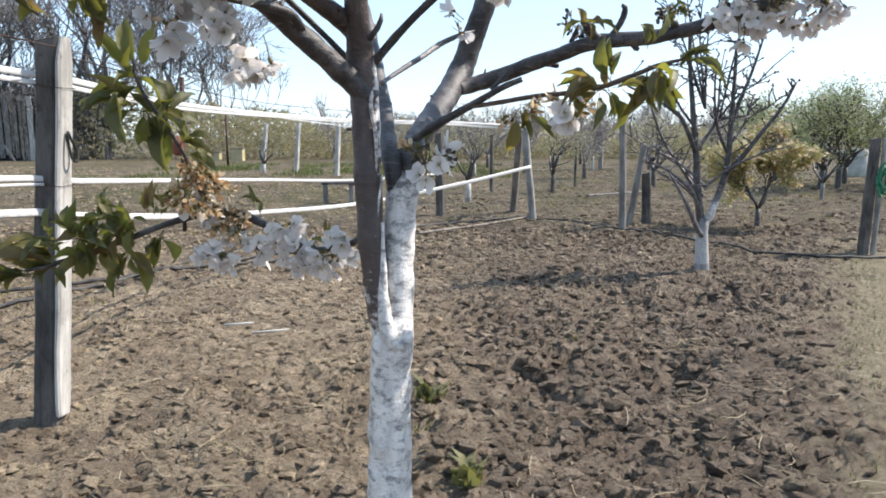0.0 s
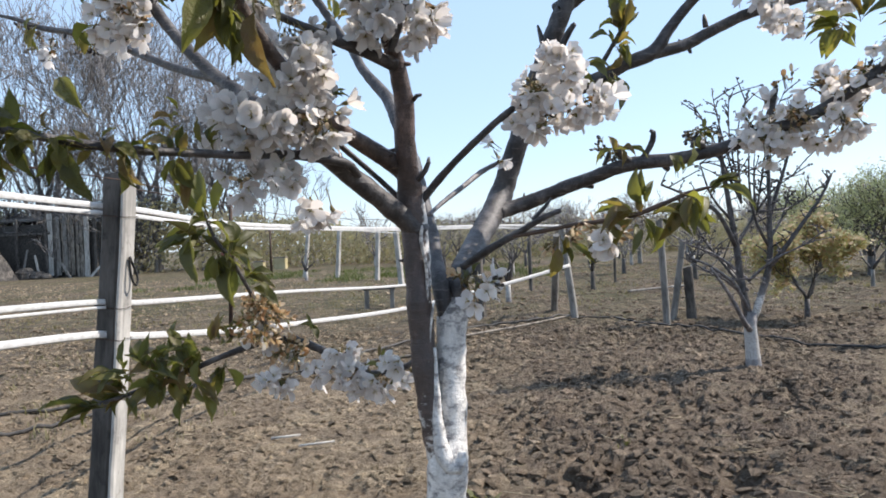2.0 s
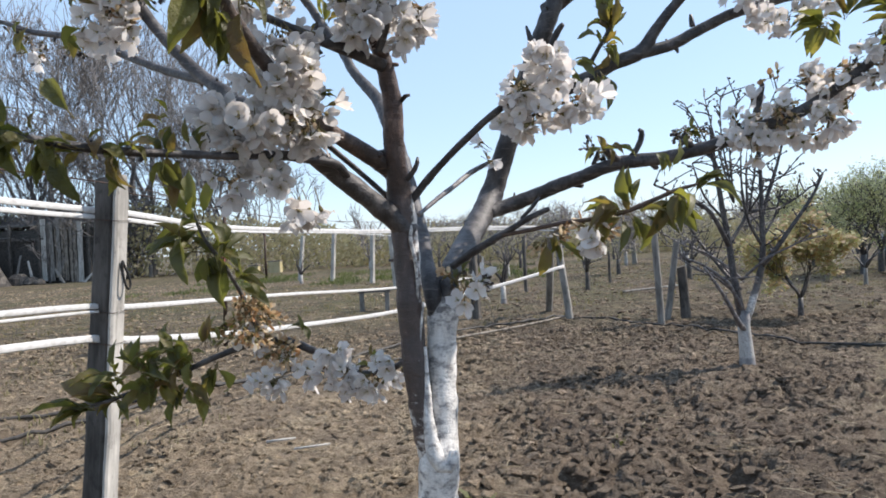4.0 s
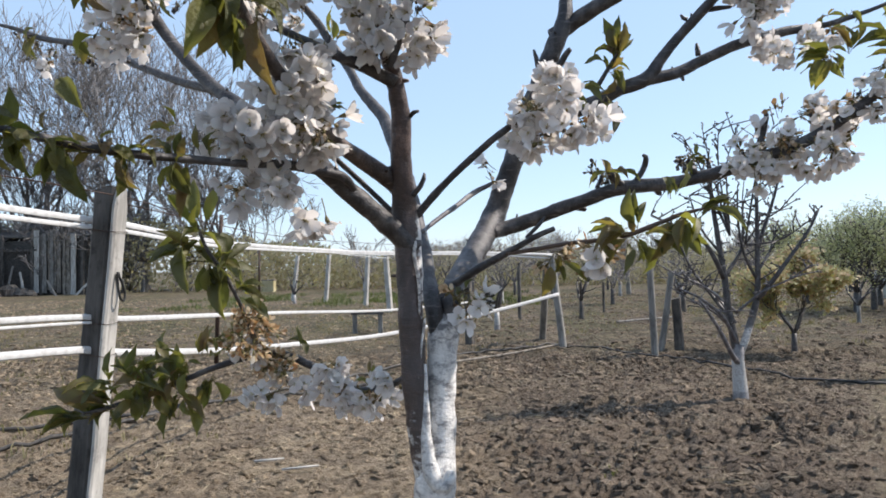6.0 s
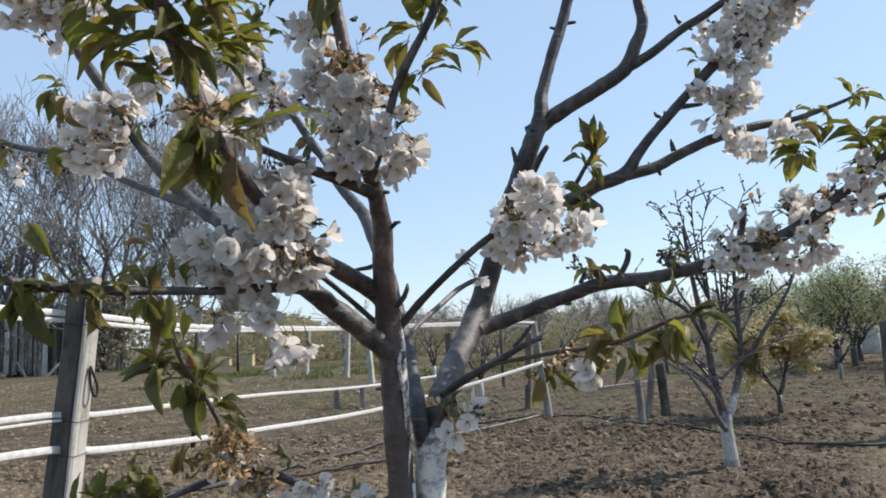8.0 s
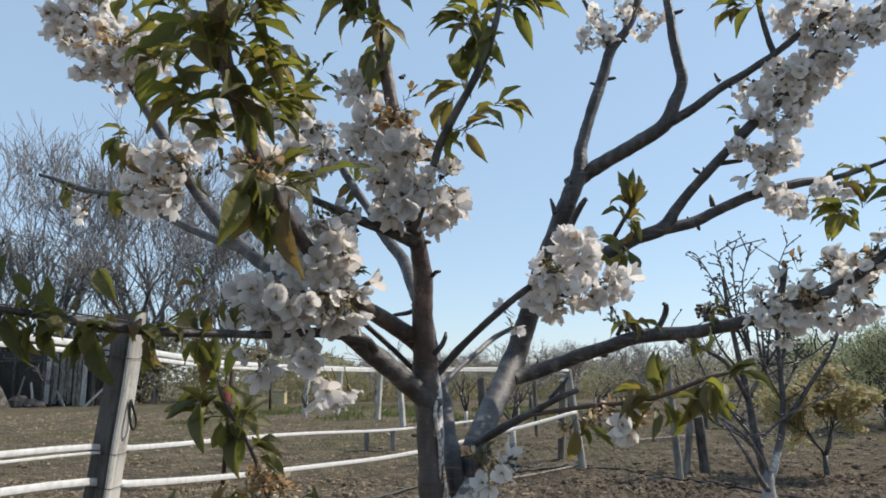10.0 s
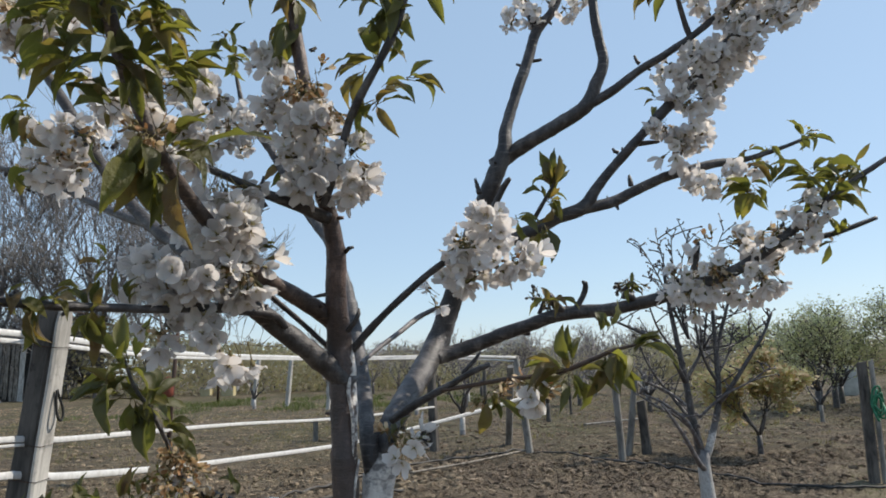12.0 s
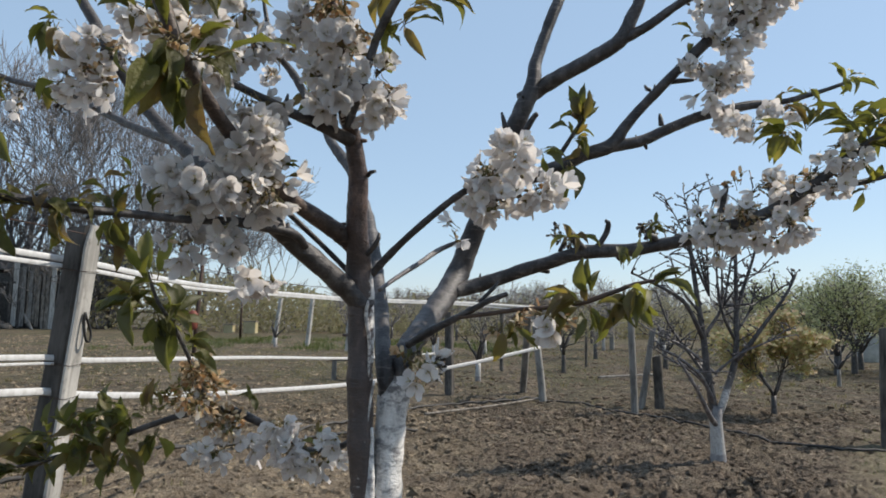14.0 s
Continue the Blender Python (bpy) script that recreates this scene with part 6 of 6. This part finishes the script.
leaf_tuft(-0.393, 0.980, 1.603, 3, 0.039, 'up')
leaf_tuft(-0.498, 0.870, 1.603, 4, 0.046, 'left')
leaf_tuft(-0.559, 1.360, 1.520, 6, 0.088, 'out')
leaf_tuft(-0.585, 1.360, 1.512, 3, 0.088, 'left')
leaf_tuft(-0.526, 1.380, 1.457, 6, 0.084, 'out')
leaf_tuft(-0.539, 1.370, 1.464, 5, 0.070, 'right')
leaf_tuft(-0.545, 1.365, 1.464, 3, 0.075, 'down')
leaf_tuft(-0.502, 1.400, 1.410, 4, 0.062, 'right')
leaf_tuft(-0.384, 1.490, 1.266, 3, 0.046, 'up')
leaf_tuft(-0.539, 1.450, 1.303, 4, 0.047, 'up')
leaf_tuft(-0.632, 1.430, 1.217, 8, 0.058, 'up')
leaf_tuft(-0.699, 1.420, 1.199, 8, 0.069, 'out')
leaf_tuft(-0.761, 1.400, 1.177, 9, 0.074, 'left')
leaf_tuft(-0.797, 1.390, 1.164, 6, 0.085, 'left')
leaf_tuft(-0.695, 1.410, 1.189, 5, 0.080, 'out')
leaf_tuft(-0.633, 1.430, 1.194, 5, 0.075, 'down')
leaf_tuft(-0.574, 1.450, 1.228, 4, 0.075, 'down')
leaf_tuft(-0.570, 1.360, 1.480, 5, 0.090, 'out')
leaf_tuft(-0.229, 1.400, 1.221, 4, 0.034, 'up')
leaf_tuft(0.247, 1.230, 1.501, 4, 0.069, 'left')
leaf_tuft(0.257, 1.230, 1.506, 3, 0.059, 'up')
leaf_tuft(0.261, 1.230, 1.490, 4, 0.065, 'down')
leaf_tuft(0.273, 1.220, 1.499, 3, 0.049, 'right')
leaf_tuft(0.332, 1.210, 1.524, 8, 0.070, 'down')
leaf_tuft(0.357, 1.200, 1.536, 4, 0.058, 'right')
leaf_tuft(0.320, 1.210, 1.558, 3, 0.044, 'up')
leaf_tuft(0.124, 1.260, 1.460, 5, 0.051, 'down')
leaf_tuft(0.279, 1.530, 1.649, 5, 0.045, 'out')
leaf_tuft(0.452, 1.490, 1.665, 5, 0.044, 'out')
leaf_tuft(-0.044, 1.300, 1.392, 3, 0.029, 'up')
leaf_tuft(-0.044, 1.100, 2.131, 4, 0.075, 'left')
leaf_tuft(-0.044, 1.100, 2.126, 3, 0.075, 'down')
leaf_tuft(-0.081, 1.130, 2.020, 3, 0.062, 'left')
leaf_tuft(-0.069, 1.140, 1.955, 2, 0.055, 'right')
leaf_tuft(-0.052, 1.130, 1.985, 2, 0.050, 'right')
leaf_tuft(-0.272, 1.170, 2.245, 4, 0.085, 'down')
leaf_tuft(-0.246, 1.170, 2.238, 3, 0.080, 'left')
leaf_tuft(-0.213, 1.170, 2.178, 4, 0.080, 'down')
leaf_tuft(-0.211, 1.170, 2.243, 3, 0.070, 'right')
leaf_tuft(-0.324, 1.150, 2.083, 5, 0.042, 'out')
leaf_tuft(-0.320, 1.150, 2.040, 3, 0.035, 'out')
leaf_tuft(-0.492, 0.950, 2.118, 4, 0.070, 'left')
leaf_tuft(-0.460, 0.920, 2.056, 3, 0.060, 'left')
leaf_tuft(-0.713, 1.200, 2.269, 4, 0.070, 'out')
leaf_tuft(-0.352, 0.840, 2.022, 3, 0.070, 'right')
leaf_tuft(-0.353, 0.840, 1.987, 2, 0.065, 'right')
leaf_tuft(-0.368, 0.830, 1.954, 2, 0.055, 'up')
leaf_tuft(-0.349, 0.820, 2.044, 5, 0.060, 'out')
leaf_tuft(-0.408, 0.850, 2.064, 5, 0.060, 'out')
leaf_tuft(-0.776, 1.350, 2.050, 3, 0.050, 'left')
leaf_tuft(-0.777, 1.350, 2.004, 3, 0.045, 'down')
leaf_tuft(-0.349, 0.900, 1.890, 3, 0.050, 'left')
leaf_tuft(-0.342, 0.920, 1.922, 3, 0.055, 'right')
leaf_tuft(-0.325, 0.950, 1.926, 3, 0.055, 'right')
blossoms(-0.336, 1.120, 1.966, 0.040, 0.035, 9, 'w')
blossoms(-0.359, 1.100, 1.875, 0.035, 0.025, 7, 'w')
blossoms(-0.370, 1.050, 1.892, 0.030, 0.030, 7, 'w')
blossoms(-0.306, 1.140, 1.921, 0.030, 0.028, 6, 'w')
blossoms(-0.747, 1.400, 1.963, 0.045, 0.035, 9, 'w')
blossoms(-0.702, 1.380, 1.975, 0.040, 0.030, 14, 'd')
blossoms(-0.815, 1.360, 2.275, 0.050, 0.030, 14, 'd')
blossoms(-0.898, 1.380, 2.370, 0.060, 0.050, 14, 'w')
blossoms(-0.665, 1.350, 1.917, 0.035, 0.030, 8, 'w')
blossoms(-1.131, 1.720, 2.011, 0.050, 0.030, 9, 'k')
blossoms(-0.964, 1.660, 1.980, 0.050, 0.035, 9, 'k')
blossoms(-0.886, 1.620, 1.972, 0.040, 0.030, 7, 'w')
blossoms(-1.067, 1.700, 1.981, 0.025, 0.020, 3, 'w')
leaf_tuft(-1.143, 1.720, 2.048, 2, 0.050, 'down')
blossoms(0.575, 1.555, 2.050, 0.040, 0.040, 8, 'w')
blossoms(0.645, 1.550, 2.120, 0.050, 0.040, 10, 'w')
blossoms(0.700, 1.535, 2.180, 0.055, 0.050, 12, 'w')
blossoms(0.765, 1.520, 2.250, 0.060, 0.050, 14, 'w')
blossoms(0.860, 1.500, 2.310, 0.060, 0.050, 12, 'w')
blossoms(0.930, 1.490, 2.380, 0.050, 0.045, 9, 'w')
blossoms(0.615, 1.560, 1.990, 0.035, 0.040, 8, 'w')
blossoms(0.620, 1.545, 1.670, 0.050, 0.040, 9, 'w')
blossoms(0.700, 1.515, 1.710, 0.050, 0.040, 9, 'w')
blossoms(-0.886, 1.380, 2.314, 0.060, 0.050, 12, 'w')
blossoms(-0.790, 1.360, 2.212, 0.055, 0.040, 12, 'w')
blossoms(-0.825, 1.330, 2.231, 0.050, 0.030, 14, 'd')
blossoms(-0.745, 1.360, 2.283, 0.050, 0.040, 10, 'w')
blossoms(-0.967, 1.400, 2.357, 0.050, 0.040, 9, 'w')
leaf_tuft(-0.452, 0.900, 2.013, 4, 0.065, 'left')
leaf_tuft(-0.482, 0.900, 1.980, 3, 0.060, 'left')
leaf_tuft(-0.354, 0.880, 1.973, 3, 0.065, 'right')
leaf_tuft(-0.391, 0.880, 1.941, 3, 0.060, 'left')
leaf_tuft(-0.347, 0.900, 1.940, 3, 0.055, 'right')
leaf_tuft(-0.773, 1.410, 1.223, 4, 0.060, 'out')
leaf_tuft(-0.729, 1.410, 1.231, 4, 0.060, 'up')
leaf_tuft(-0.686, 1.410, 1.245, 4, 0.058, 'out')
leaf_tuft(-0.647, 1.410, 1.256, 4, 0.055, 'up')
leaf_tuft(-0.615, 1.410, 1.263, 4, 0.055, 'out')
leaf_tuft(-0.577, 1.410, 1.274, 3, 0.050, 'up')
leaf_tuft(-0.549, 1.410, 1.283, 3, 0.045, 'out')
leaf_tuft(-0.706, 1.410, 1.223, 4, 0.062, 'down')
leaf_tuft(-0.636, 1.410, 1.245, 3, 0.060, 'down')
leaf_tuft(-0.750, 1.410, 1.218, 3, 0.065, 'left')
leaf_tuft(0.767, 1.530, 1.894, 3, 0.080, 'down')
leaf_tuft(0.882, 1.520, 2.010, 2, 0.055, 'out')
leaf_tuft(0.881, 1.480, 1.894, 2, 0.060, 'out')
leaf_tuft(0.907, 1.470, 1.876, 1, 0.060, 'right')
leaf_tuft(0.869, 1.480, 1.819, 2, 0.070, 'down')
leaf_tuft(0.922, 1.470, 1.783, 1, 0.050, 'down')
blossoms(0.812, 1.470, 1.801, 0.050, 0.040, 5, 'w')
blossoms(0.827, 1.470, 1.754, 0.045, 0.030, 3, 'w')
blossoms(0.767, 1.480, 1.778, 0.050, 0.030, 3, 'w')
blossoms(0.675, 1.530, 1.907, 0.045, 0.030, 4, 'w')
blossoms(0.798, 1.470, 1.782, 0.050, 0.030, 8, 'd')
leaf_tuft(-0.737, 1.300, 2.008, 2, 0.075, 'down')
leaf_tuft(-0.435, 0.970, 1.852, 1, 0.080, 'down')
leaf_tuft(-0.740, 1.330, 1.916, 1, 0.060, 'out')
leaf_tuft(-0.432, 0.760, 1.615, 1, 0.055, 'out')
leaf_tuft(-0.399, 0.820, 1.619, 1, 0.050, 'right')
leaf_tuft(-0.284, 0.860, 1.765, 1, 0.085, 'down')
leaf_tuft(-0.275, 0.860, 1.787, 1, 0.085, 'right')
blossoms(-0.681, 1.340, 1.920, 0.040, 0.030, 10, 'd')
blossoms(-0.190, 1.160, 1.993, 0.040, 0.030, 12, 'd')

# the nearest flowers and leaves are parts of their own, the others are joined
flower_list.sort(key=lambda q: q[0])
rest = {s: Buf() for s in "wdk"}
for i, (_, state, k, m) in enumerate(flower_list):
    if i < 300:
        ob = new("flower", FLOWER_MESH[state][k])
        ob.parent, ob.matrix_basis = cherry, m
    else:
        rest[state].placed(FLOWERS[state][k], m)
for state, mats, lab in (("w", [petal_joined, stamen, stalk], "white open blossom"), ("d", [withered_joined, stamen, stalk], "withered brown and cream blossom"), ("k", [bark, stamen, stalk], "dark dried blossom")):
    if rest[state].v:
        part("blossom", rest[state], mats, cherry, lab)["kind"] = "stuff"
leaf_list.sort(key=lambda q: q[0])
rest_leaves = Buf()
for i, (_, k, m) in enumerate(leaf_list):
    if i < 300:
        ob = new("leaf", LEAF_MESH[k])
        ob.parent, ob.matrix_basis = cherry, m
    else:
        rest_leaves.placed(LEAVES[k], m)
if rest_leaves.v:
    part("foliage", rest_leaves, [leaf_joined, stalk], cherry)["kind"] = "stuff"
